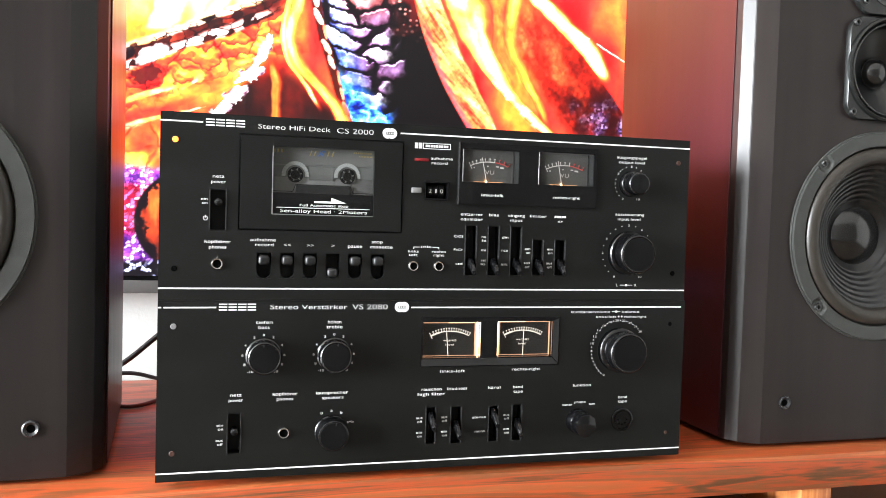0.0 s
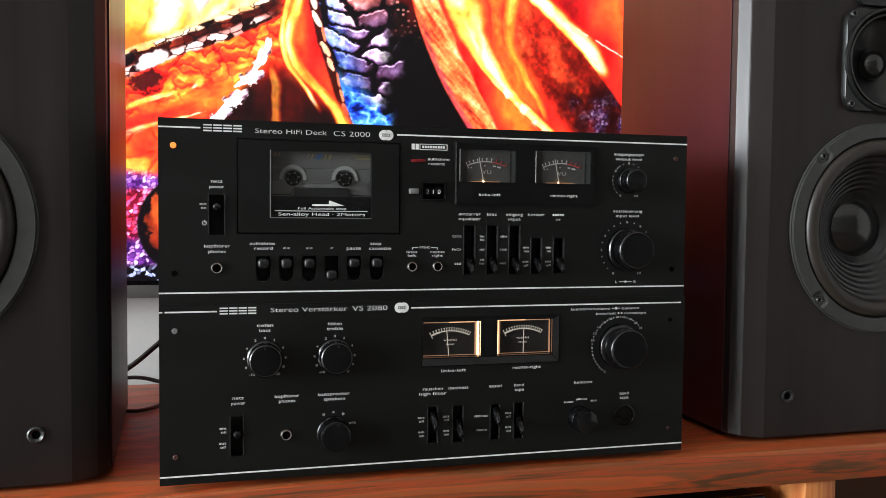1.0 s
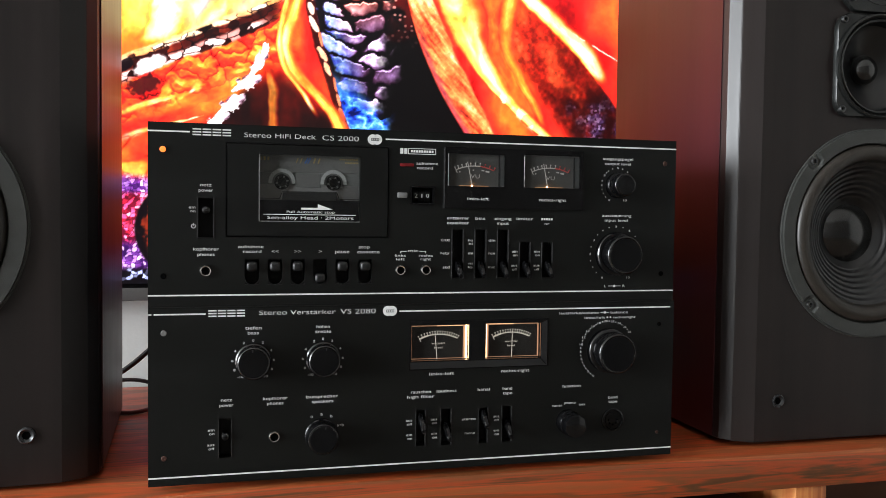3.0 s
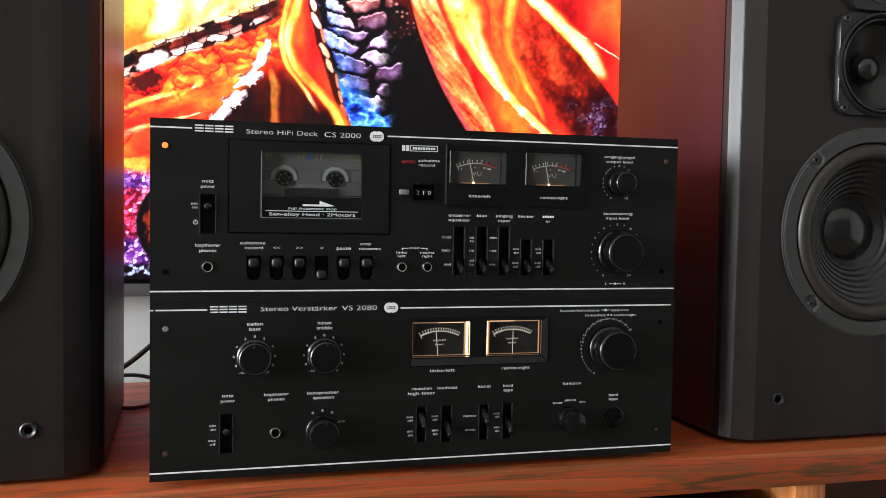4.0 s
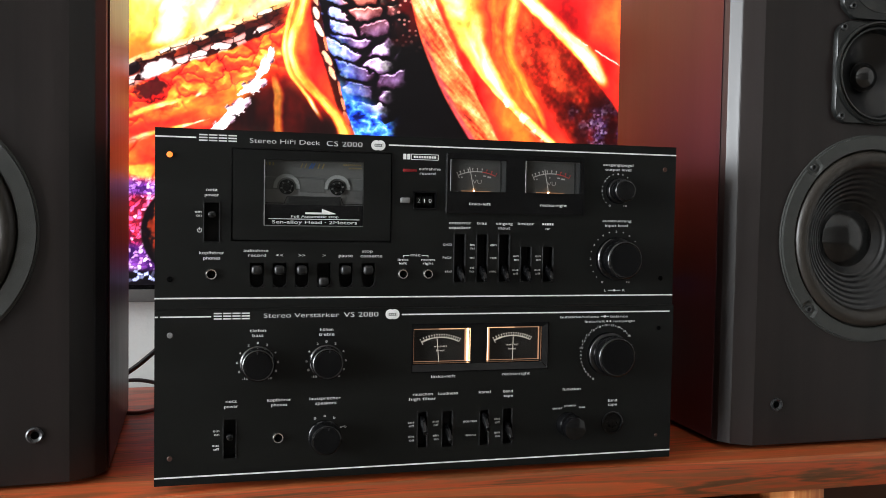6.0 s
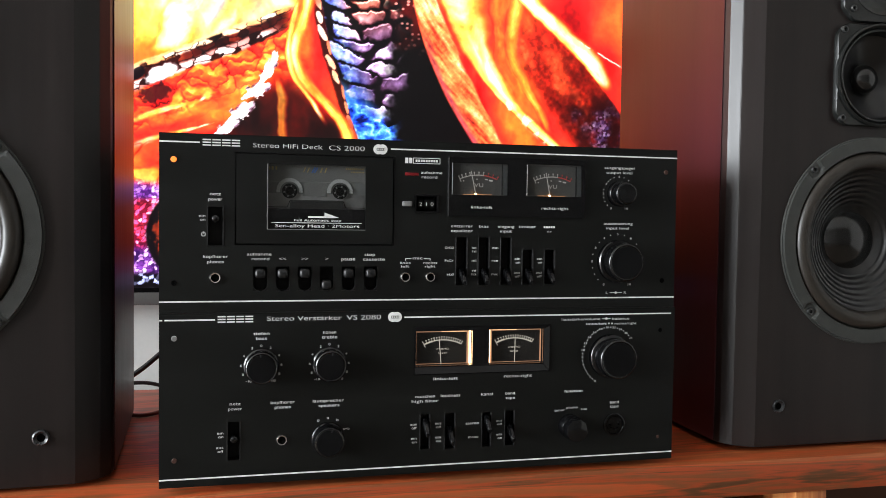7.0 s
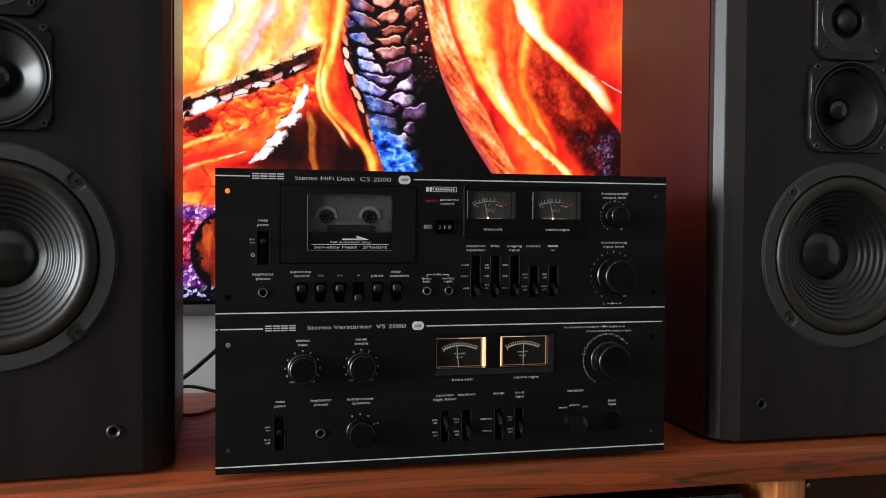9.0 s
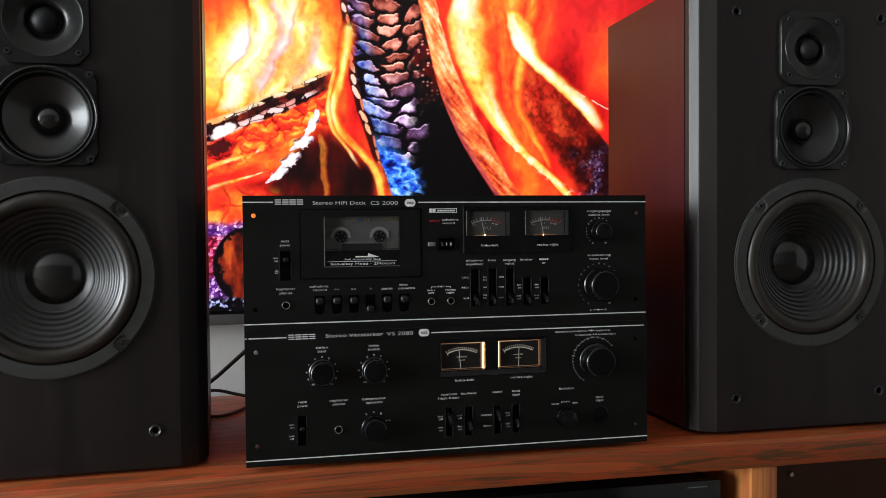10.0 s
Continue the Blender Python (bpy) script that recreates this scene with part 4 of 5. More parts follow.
part("trapezoid_line", strip(strip(strip(strip(strip(None, 84, 238.7, 99.8, 238.7, 0.5, 0.0042), 99.8, 238.7, 102.2, 244.3, 0.5, 0.0042), 102.2, 244.3, 145.6, 244.3, 0.5, 0.0042), 145.6, 244.3, 148, 238.7, 0.5, 0.0042), 148, 238.7, 164, 238.7, 0.5, 0.0042), M_SLOT, shell)
part("tape_window", box(0.1125, 0.1320, 0.0058, 0.0066, 0.2480, 0.2590, 0.0002), M_CASLABEL, shell)
part("pale_band", box(0.0800, 0.1680, 0.0061, 0.0066, 0.2500, 0.2595), M_GREY, shell, "paler grey band")
for x in (101.8, 143.2):
    ring = bmesh.new()
    for i in range(16):
        a, b = radians(-8 + 196 * i / 16), radians(-8 + 196 * (i + 1) / 16)
        strip(ring, x + 9.2 * math.cos(a), 252 + 9.2 * math.sin(a), x + 9.2 * math.cos(b), 252 + 9.2 * math.sin(b), 3.0, 0.0053, 0.0006)
    part("tape_pack", ring, M_REEL, shell, "pale arch of reel")
    hub = part("hub", lathe(x * MM, 0.252, [(0.0062, 0.0062), (0.0062, 0.0046), (0.0040, 0.0044), (0.0036, 0.0060), (0, 0.0060)], 30), M_SLOT, shell, smooth=True)
    teeth = bmesh.new()
    for i in range(6):
        a = radians(60 * i + 12)
        strip(teeth, x + 3.6 * math.cos(a), 252 + 3.6 * math.sin(a), x + 5.2 * math.cos(a), 252 + 5.2 * math.sin(a), 1.1, 0.0040, 0.0008)
    part("teeth", teeth, M_GREY, hub)
bm = strip(strip(strip(None, 85.5, 269.2, 85.5, 272, 0.9, 0.0056), 88, 269.2, 88, 272, 1.6, 0.0056), 91, 269.2, 91, 272, 1.4, 0.0056)
for i in range(9):
    strip(bm, 148 + i * 1.7, 271.2, 149.1 + i * 1.7, 271.2, 1.2, 0.0056)
    strip(bm, 152.5 + i * 1.25, 268.6, 153.3 + i * 1.25, 268.6, 1.1, 0.0056)
for x in (113, 116.2):
    strip(bm, x, 267.5, x + 1.6, 271.6, 0.8, 0.0056)
for x in (127, 130.6):
    strip(bm, x, 267.5, x + 1.4, 271.6, 1.1, 0.0056)
part("gold_marks", bm, M_GOLD, shell, "gold printed marks")
part("blue_mark", strip(strip(None, 120, 267.3, 122.6, 271.8, 1.2, 0.0056), 122, 267.3, 124.6, 271.8, 1.0, 0.00555), M_BLUE, shell, "blue printed slashes")
# noise-reduction mark, record lamp, counter
bm = strip(strip(strip(strip(None, 204, 281.7, 227.5, 281.7, 0.5), 204, 277.3, 227.5, 277.3, 0.5), 204.2, 277.3, 204.2, 281.7, 0.5, PRINT - 0.00002), 227.3, 277.3, 227.3, 281.7, 0.5, PRINT - 0.00002)
for i in range(9):
    strip(bm, 206.2 + 2.2 * i, 279.5, 207.8 + 2.2 * i, 279.5, 1.9)
strip(bm, 197.2, 279.5, 199.8, 279.5, 4.6), strip(bm, 200.6, 279.5, 203.2, 279.5, 4.6)
part("mark", bm, M_WHITE, deck, "white boxed mark")
part("record_lamp", box(0.1972, 0.2090, -0.0008, 0.0004, 0.2668, 0.2694, 0.0004), M_REDLENS, deck, "unlit dark red record lamp", True)
lettering(deck, "aufnahme", 220.2, 269.6, 2.1, 18.5), lettering(deck, "record", 218.3, 265.8, 2.1, 13.5)
part("reset_button", box(0.1952, 0.2030, -0.0040, 0.001, 0.2408, 0.2452, 0.0007), M_GREY, deck, "grey counter reset button", True)
x0, x1, z0, z1 = [v * MM for v in D_COUNTER]
cw = part("counter", plate(x0 - 0.0008, x1 + 0.0008, z0 - 0.0008, z1 + 0.0008, -0.0022, 0.008, [(x0 + 0.0004, x1 - 0.0004, z0 + 0.0004, z1 - 0.0004)]), M_GLOSSBLACK, deck, "black tape counter window")
for i, ch in enumerate("210"):
    wheel = bmesh.new()
    wx = 211.2 + i * 4.9
    bmesh.ops.create_cone(wheel, cap_ends=True, segments=28, radius1=0.0068, radius2=0.0068, depth=0.0042, matrix=Matrix.Translation((wx * MM, 0.0075, 0.2428)) @ Matrix.Rotation(radians(90), 4, "Y"))
    w = part("number_wheel", wheel, M_SLOT, cw, "black number wheel", True)
    lettering(w, ch, wx, 242.8, 3.3, 0.9 if ch == "1" else 2.4, y=0.0004)
bm = strip(strip(strip(None, 198.4, 196.6, 203.6, 196.6, 0.5), 214.4, 196.6, 220, 196.6, 0.5), 198.6, 195.0, 198.6, 196.6, 0.5, PRINT - 0.00002)
strip(bm, 219.8, 195.0, 219.8, 196.6, 0.5, PRINT - 0.00002)
part("bracket_mark", bm, M_WHITE, deck)
lettering(deck, "mic", 209, 197, 2.1, 8.5)
lettering(deck, "links", 198.3, 193, 1.9, 9), lettering(deck, "left", 198.3, 190, 1.9, 7), lettering(deck, "rechts", 220, 193, 1.9, 12), lettering(deck, "right", 220, 190, 1.9, 9)
jack(deck, 198.4, 181, 4.5), jack(deck, 220, 181, 4.5)
# level meters
bez = part("meter_bezel", plate(0.235, 0.3592, 0.2330, 0.2838, -0.0028, 0.0002, [(0.2380, 0.2875, 0.2515, 0.2785), (0.3050, 0.3562, 0.2515, 0.2792)]), M_GLOSSBLACK, deck, "glossy black raised meter bezel")
for a, w in ((238.0, 49.5), (305.0, 51)):
    gauge(deck, a, a + w, 251.5, 278.8, False, 102 if a < 300 else 101, y=-0.0003)
    part("divider", box((a + w - 5.2) * MM, (a + w - 4.6) * MM, -0.0020, -0.0003, 0.2518, 0.2784), M_BEZELGREY, bez)
    # cheeks and lips carry caught daylight in their colour, the right lip brightest
    part("cheek", box((a + w - 4.5) * MM, (a + w - 0.2) * MM, -0.0018, -0.0003, 0.2518, 0.2784, 0.0004), M_CHEEK, bez, "side of the meter window, greyed as if lit")
    part("lip", box((a - 0.5) * MM, (a + 0.1) * MM, -0.0036, -0.0003, 0.2516, 0.2786, 0.0002), M_GREY if a < 300 else M_CHROME, bez, "edge of the meter window, coloured bright as if lit")
    part("cover", box((a + 0.2) * MM, (a + w - 0.2) * MM, -0.0026, -0.0022, 0.2517, 0.2783), M_GLASS, bez, "clear meter cover").visible_shadow = False
part("edge", box(0.2343, 0.2352, -0.0032, 0.0002, 0.2330, 0.2838, 0.0003), M_BEZELGREY, bez)
lettering(bez, "links-left", 264, 241, 2.2, 19, y=-0.0031), lettering(bez, "rechts-right", 331, 241, 2.2, 25, y=-0.0031)
# sliding switches
for x, a, b in ((247.5, "entzerrer", "equalizer"), (267, "bias", ""), (287.2, "eingang", "input"), (307, "limiter", "")):
    lettering(deck, a, x, 224.6, 2.2)
    if b:
        lettering(deck, b, x, 220.6, 2.2)
bm = bmesh.new()
for i in range(5):
    strip(bm, 322 + 2.2 * i, 224.6, 323.6 + 2.2 * i, 224.6, 1.8)
part("printed_bars", bm, M_WHITE, deck)
lettering(deck, "nr", 327.3, 220.6, 2.1, 4.5)
for x in (247.5, 267.5, 287.5, 307.5, 328):
    lever(deck, x, 184)
for x, words in ((240.5, ("CrO2", "FeCr", "std")), (260.6, ("ho", "mi", "lo")), (280.5, ("din", "rce", "mic"))):
    for z, word in zip((206, 195, 183.2), words):
        lettering(deck, word, x, z, 1.9, 1.95 * len(word), "R")
for z, word in ((203, "hi"), (186.4, "ni")):
    lettering(deck, word, 260.6, z, 1.9, 3.4, "R")
for x in (300.6, 321):
    lettering(deck, "ein", x, 196.6, 1.9, 5, "R"), lettering(deck, "on", x, 193.4, 1.9, 4, "R")
    lettering(deck, "aus", x, 184.6, 1.9, 5.5, "R"), lettering(deck, "off", x, 181.2, 1.9, 4.5, "R")
# level knobs
lettering(deck, "ausgangspegel", 393, 278.2, 2.2, 29), lettering(deck, "output level", 393, 274, 2.2, 25)
marks = [(240, "0"), (300, "10"), (90, "5"), (180, "2"), (125, "."), (146, "3")] + [(d, ".") for d in (223, 208, 194, 166, 134, 109, 72, 52)]
dial(deck, 393, 255.2, 15.2, marks, 1.7)
knob(deck, 393, 255.2, [(11.4, -0.3), (11.4, 5), (10.8, 5.8), (9.2, 6.2), (9.2, 8.6), (9.9, 9), (9.9, 15.5), (9.4, 16.5), (8.6, 16.9)], "small black output knob", 72)
lettering(deck, "aussteuerung", 393, 228.4, 2.2, 28), lettering(deck, "input level", 392.5, 224.2, 2.2, 22)
marks = [(239, "0"), (301, "10"), (90, "5"), (180, "2"), (122, "4"), (150, "3"), (58, "6"), (222, "."), (208, "."), (194, "."), (165, "."), (136, "."), (106, "."), (74, "."), (40, ".")]
dial(deck, 392.6, 194.5, 24.4, marks, 1.8)
knob(deck, 392.6, 194.5, [(19.4, -0.3), (19.4, 5), (18.6, 6), (15.8, 6.6), (15.8, 10), (16.8, 10.4), (16.8, 19.0), (16.3, 20.0), (15.2, 20.6), (14.6, 20.3)], "large black double input level knob", 96)
bm = strip(None, 386, 166.2, 398, 166.2, 0.5)
disc(bm, 392, 166.2, 1.1, PRINT - 0.00002)
part("balance_mark", bm, M_WHITE, deck)
lettering(deck, "L", 383.2, 166.2, 2.2, 1.8), lettering(deck, "R", 401, 166.2, 2.2, 2.2)

# ---------------------------------------------------------------- receiver in the bay below
rec = thing("audio_receiver", (0.36, 0.2, -0.16), "black audio receiver in the open bay under the board", "receiver")
part("body", box(0.135, 0.552, 0.028, 0.40, -0.155, -0.046, 0.002), M_CHASSIS, rec, "black metal case", True)
part("front_panel", box(0.130, 0.557, 0.018, 0.0275, -0.157, -0.045, 0.003), M_GLOSSBLACK, rec, "glossy black front", True)
bm = bmesh.new()
for i in range(6):
    box(0.512 + i * 0.0045, 0.5152 + i * 0.0045, 0.0174, 0.0179, -0.0530, -0.0518, bm=bm)
part("printed_bars", bm, M_GREY, rec)
for x in (0.16, 0.52):
    for y in (0.06, 0.36):
        part("foot", lathe_z(x, y, -0.170, -0.1545, 0.014), M_RUBBERFOOT, rec, smooth=True)
part("middle_shelf", box(-0.3045, 0.5765, 0.01, 0.4245, -0.188, -0.1702, 0.0012), M_SHADEDWOOD, board, smooth=True)

# ---------------------------------------------------------------- cables behind the units


def cable(name, pts, r, material, label):
    c = bpy.data.curves.new(name, "CURVE")
    c.dimensions, c.bevel_depth, c.bevel_resolution, c.resolution_u = "3D", r, 3, 10
    s = c.splines.new("NURBS")
    s.points.add(len(pts) - 1)
    for q, p in zip(s.points, pts):
        q.co = (*p, 1)
    s.use_endpoint_u, s.order_u = True, 3
    ob = new(name, c)
    me = bpy.data.meshes.new_from_object(ob.evaluated_get(bpy.context.evaluated_depsgraph_get()))
    bpy.data.objects.remove(ob)
    me.name = name
    me.materials.append(material)
    me.polygons.foreach_set("use_smooth", [True] * len(me.polygons))
    return tagged(new(name, me), label, "cable", "cables behind the units")


cable("cable", [(-0.16, 0.40, 0.009), (-0.11, 0.37, 0.012), (-0.061, 0.36, 0.035), (-0.02, 0.36, 0.071), (0.02, 0.355, 0.107), (0.06, 0.33, 0.12), (0.10, 0.285, 0.12)], 0.0031, M_CABLE, "thick black mains cable rising behind the amplifier")
cable("cable", [(-0.16, 0.405, 0.0085), (-0.10, 0.40, 0.018), (-0.065, 0.40, 0.021), (-0.045, 0.40, 0.0205), (-0.021, 0.40, 0.013), (0.01, 0.39, 0.0085), (0.06, 0.35, 0.0085)], 0.0024, M_CABLE, "thin black cable looping behind the amplifier")
cable("cable", [(-0.10, 0.30, 0.0085), (-0.057, 0.28, 0.0085), (-0.037, 0.272, 0.0085), (-0.016, 0.30, 0.0085), (0.01, 0.36, 0.0085), (0.05, 0.38, 0.0085)], 0.0023, M_REDCABLE, "dark red speaker cable lying on the board")
# ---------------------------------------------------------------- television with a fire film on its screen
tv = thing("television", (0.25, 0.46, 0.112), "large flat television showing a close-up of burning logs", "television")
part("bezel", plate(-0.373, 0.873, 0.112, 0.845, 0.4535, 0.472, [(-0.365, 0.865, 0.134, 0.837)]), M_GLOSSBLACK, tv, "thin black frame")
part("lower_trim", box(-0.373, 0.873, 0.4495, 0.4533, 0.1125, 0.1285, 0.001), M_TVGREY, tv, "dark grey lower trim", True)
part("rear_shell", box(-0.36, 0.86, 0.4725, 0.4895, 0.13, 0.83, 0.004), M_GLOSSBLACK, tv)


def lattice(seed, size=256):
    return np.random.default_rng(seed).random((size, size))


def vnoise(x, y, seed):
    """Smooth value noise in 0..1."""
    g = lattice(seed)
    xi, yi = np.floor(x).astype(int), np.floor(y).astype(int)
    fx, fy = x - xi, y - yi
    fx, fy = fx * fx * (3 - 2 * fx), fy * fy * (3 - 2 * fy)
    a, b = g[xi % 256, yi % 256], g[(xi + 1) % 256, yi % 256]
    c, d = g[xi % 256, (yi + 1) % 256], g[(xi + 1) % 256, (yi + 1) % 256]
    return (a * (1 - fx) + b * fx) * (1 - fy) + (c * (1 - fx) + d * fx) * fy


def fbm(x, y, seed, octaves=4):
    s, amp, tot = 0.0, 0.5, 0.0
    for o in range(octaves):
        s, tot = s + amp * vnoise(x * 2 ** o, y * 2 ** o, seed + o), tot + amp
        amp *= 0.5
    return s / tot


def cells(x, y, seed):
    """Nearest and second nearest distance to jittered cell points, and the cell's own random number."""
    g1, g2, g3 = lattice(seed), lattice(seed + 1), lattice(seed + 2)
    xi, yi = np.floor(x).astype(int), np.floor(y).astype(int)
    f1, f2, own = np.full(x.shape, 9.0), np.full(x.shape, 9.0), np.zeros(x.shape)
    for dx in (-1, 0, 1):
        for dy in (-1, 0, 1):
            cx, cy = xi + dx, yi + dy
            d = np.hypot(cx + 0.15 + 0.7 * g1[cx % 256, cy % 256] - x, cy + 0.15 + 0.7 * g2[cx % 256, cy % 256] - y)
            closer = d < f1
            f2 = np.where(closer, f1, np.minimum(f2, d))
            own = np.where(closer, g3[cx % 256, cy % 256], own)
            f1 = np.where(closer, d, f1)
    return f1, f2, own


def smooth(a, b, v):
    t = np.clip((v - a) / (b - a), 0, 1)
    return t * t * (3 - 2 * t)


def ramp_colour(v, stops):
    at = [s[0] for s in stops]
    return np.stack([np.interp(v, at, [s[1][k] for s in stops]) for k in range(3)], -1)


FLAME = ((0.0, (0.20, 0.01, 0.03)), (0.18, (0.62, 0.04, 0.06)), (0.38, (0.97, 0.17, 0.14)), (0.55, (1.0, 0.345, 0.155)), (0.70, (1.0, 0.575, 0.19)), (0.83, (1.0, 0.86, 0.38)), (0.93, (1.0, 0.96, 0.72)), (1.0, (1.0, 0.985, 0.95)))
BARK = ((0.0, (0.03, 0.012, 0.03)), (0.35, (0.24, 0.13, 0.22)), (0.65, (0.52, 0.38, 0.56)), (0.85, (0.82, 0.68, 0.86)), (1.0, (1.0, 0.94, 0.98)))
EMBER = ((0.0, (0.05, 0.01, 0.01)), (0.4, (0.50, 0.19, 0.13)), (0.7, (0.90, 0.50, 0.38)), (1.0, (1.0, 0.84, 0.72)))
ICE = ((0.0, (0.03, 0.05, 0.30)), (0.35, (0.12, 0.32, 0.90)), (0.7, (0.36, 0.68, 1.0)), (1.0, (0.86, 0.95, 1.0)))


def fire_picture(X, Z):
    """The colours of the fire film, over the screen in metres."""
    warp = fbm(X * 9, Z * 5, 11) - 0.5
    curl = fbm(X * 22, Z * 15, 21, 3) - 0.5
    nib = fbm(X * 110, Z * 110, 93, 3) - 0.5

    def along(pts, col=0):
        pts = sorted(pts, key=lambda p: p[1])
        zz = np.linspace(pts[0][1], pts[-1][1], 60)
        raw = np.interp(zz, [p[1] for p in pts], [p[col] for p in pts])
        raw = np.convolve(np.pad(raw, 4, mode="edge"), np.ones(9) / 9, "valid")
        return np.interp(Z, zz, raw)

    def over(pic, colour, mask):
        return pic * (1 - mask[..., None]) + np.asarray(colour) * mask[..., None]

    def tongue(pts, heat, sway=0.012, seed=31):
        """A flame along (x, z, half width) points: a hot body, threads of gas along it, one crisp and one soft edge."""
        c, w = along(pts), along(pts, 2)
        d = (X - c - 1.6 * sway * (fbm(X * 14, Z * 22, seed, 4) - 0.5) - 0.4 * sway * curl) / (w * (0.7 + 0.7 * fbm(X * 6, Z * 24, seed + 5, 3)))
        thread = 0.8 * (fbm(d * 1.1 + 7 + 3 * warp, Z * 20 + 2 * curl, seed + 1, 5) - 0.5)
        body = np.where(d < 0, smooth(1.0, 0.45, -d), smooth(1.7, 0.2, d))
        lo, hi = min(p[1] for p in pts), max(p[1] for p in pts)
        ends = smooth(lo - 0.004, lo + 0.03, Z) * smooth(hi + 0.004, hi - 0.03, Z)
        return np.clip(heat + 0.55 * thread - 0.16 * np.abs(d), 0, 1), body * ends

    def flame(pic, pts, heat, cover=0.95, sway=0.012, seed=31):
        h, body = tongue(pts, heat, sway, seed)
        return over(pic, ramp_colour(h * smooth(-0.2, 0.75, body), FLAME), cover * body)

    # far body of the fire: wide sheets that rise and sway
    sway = X + 0.09 * warp + 0.045 * curl + 0.06 * (Z - 0.45)
    sheet = fbm(sway * 15, Z * 5.5, 3, 5) - 0.5
    lick = 1 - np.abs(2 * fbm(sway * 11 + 4, Z * 4.5 + 1, 8, 3) - 1)
    heat = 0.44 + 0.75 * sheet + 0.45 * (lick - 0.72)
    heat += 0.62 * np.exp(-((X - 0.035) / 0.095) ** 2) * smooth(0.66, 0.50, Z) * smooth(0.36, 0.45, Z - 0.3 * X)
    heat += 0.20 * np.exp(-((X - 0.07) / 0.07) ** 2) * smooth(0.50, 0.60, Z)
    heat += 0.22 * np.exp(-((X - 0.38) / 0.06) ** 2) * smooth(0.36, 0.50, Z)
    heat -= 0.10 * smooth(0.40, 0.52, X) + 0.14 * smooth(-0.04, -0.10, X) * smooth(0.50, 0.58, Z)
    pic = ramp_colour(np.clip(heat, 0, 1), FLAME)
    # margins hidden by the loudspeakers glow red and pink to tint the cabinet sides
    calm = smooth(0.62, 0.68, X) + smooth(-0.08, -0.14, X) + smooth(0.52, 0.62, Z - 0.45 * (X - 0.55)) * smooth(0.47, 0.56, X)
    pic = over(pic, ramp_colour(fbm(X * 7, Z * 5, 17), ((0.2, (0.72, 0.06, 0.10)), (0.8, (0.97, 0.20, 0.20)))), np.clip(calm, 0, 1) * 0.9)
    pic = over(pic, (1.0, 0.42, 0.52), 0.75 * smooth(-0.075, -0.12, X) * smooth(0.30, 0.42, Z))
    pic = flame(pic, ((0.02, 0.66, 0.020), (0.028, 0.58, 0.026), (-0.005, 0.50, 0.030), (-0.045, 0.43, 0.022)), 0.92, 0.85, 0.02, 35)
    pic = flame(pic, ((0.10, 0.64, 0.020), (0.085, 0.56, 0.028), (0.055, 0.50, 0.024), (0.03, 0.45, 0.02)), 0.86, 0.8, 0.02, 37)
    # glowing face under the left log, and the bed of coals
    top = 0.4535 + 0.472 * X + 0.004 * (fbm(X * 34, Z * 3, 45, 2) - 0.5)
    v = top - Z
    mud = fbm(X * 26, Z * 26, 43) - 0.5
    s = 0.90 * X + 0.43 * (Z - 0.3)
    f1, f2, own = cells(s * 34 + mud * 1.6, v * 50 + mud * 2.2 + 0.6 * nib, 41)
    lobe = np.clip(0.62 - f1, 0, 1)
    shade = np.gradient(-f1, axis=0)
    coal = np.clip(0.40 + 0.20 * own + 0.24 * lobe - 2.2 * np.clip(shade, -0.05, 0.05) - 0.22 * smooth(0.16, 0.0, f2 - f1) + 0.5 * (fbm(s * 30, v * 60, 5, 5) - 0.5), 0, 1)
    bed = smooth(0.0, 0.012, v) * smooth(0.155, 0.125, X + 0.02 * mud)
    pic = over(pic, ramp_colour(coal, FLAME), 0.96 * bed)
    low = np.clip(0.50 + 0.9 * (fbm(X * 13 + 3, (Z - 0.35 * X) * 34, 47, 4) - 0.5), 0, 1)
    pic = over(pic, ramp_colour(low, FLAME), 0.85 * bed * smooth(0.070, 0.095, v + 0.02 * warp))
    for x0, z0, x1, z1, w, h in ((-0.075, 0.352, 0.062, 0.398, 0.006, 0.80), (-0.02, 0.372, -0.002, 0.424, 0.006, 0.76), (0.02, 0.385, 0.05, 0.44, 0.006, 0.72), (-0.075, 0.318, 0.03, 0.352, 0.006, 0.86), (0.03, 0.36, 0.075, 0.40, 0.004, 0.7)):
        t = np.clip(((X - x0) * (x1 - x0) + (Z - z0) * (z1 - z0)) / ((x1 - x0) ** 2 + (z1 - z0) ** 2), 0, 1)
        d = np.hypot(X - x0 - t * (x1 - x0) + 0.012 * mud, Z - z0 - t * (z1 - z0) + 0.014 * mud)
        pic = over(pic, ramp_colour(np.clip(h + 0.5 * (fbm(X * 60, Z * 60, 49) - 0.5), 0, 1), FLAME), 0.9 * smooth(w * (1.15 - t), w * 0.3 * (1 - t), d))
    # left log: lit scales along its ridge, a dark band, pale blocks under it
    q = 0.905 * X + 0.426 * (Z - 0.4)
    rows = v + 0.004 * nib
    f1, f2, own = cells(q * 62 + 1.2 * nib, rows * 105 + 7 + 0.8 * mud, 51)
    lump = smooth(0.02, 0.22, f2 - f1)
    band = smooth(0.0005, 0.004, rows) * smooth(0.036, 0.031, rows + 0.010 * mud) * smooth(0.135, 0.115, X)
    dark = ramp_colour(np.clip(0.10 + 0.5 * own * lump + 0.5 * (fbm(X * 90, Z * 90, 57) - 0.5), 0, 1), ((0, (0.05, 0.01, 0.02)), (0.5, (0.34, 0.08, 0.06)), (1, (0.80, 0.30, 0.16))))
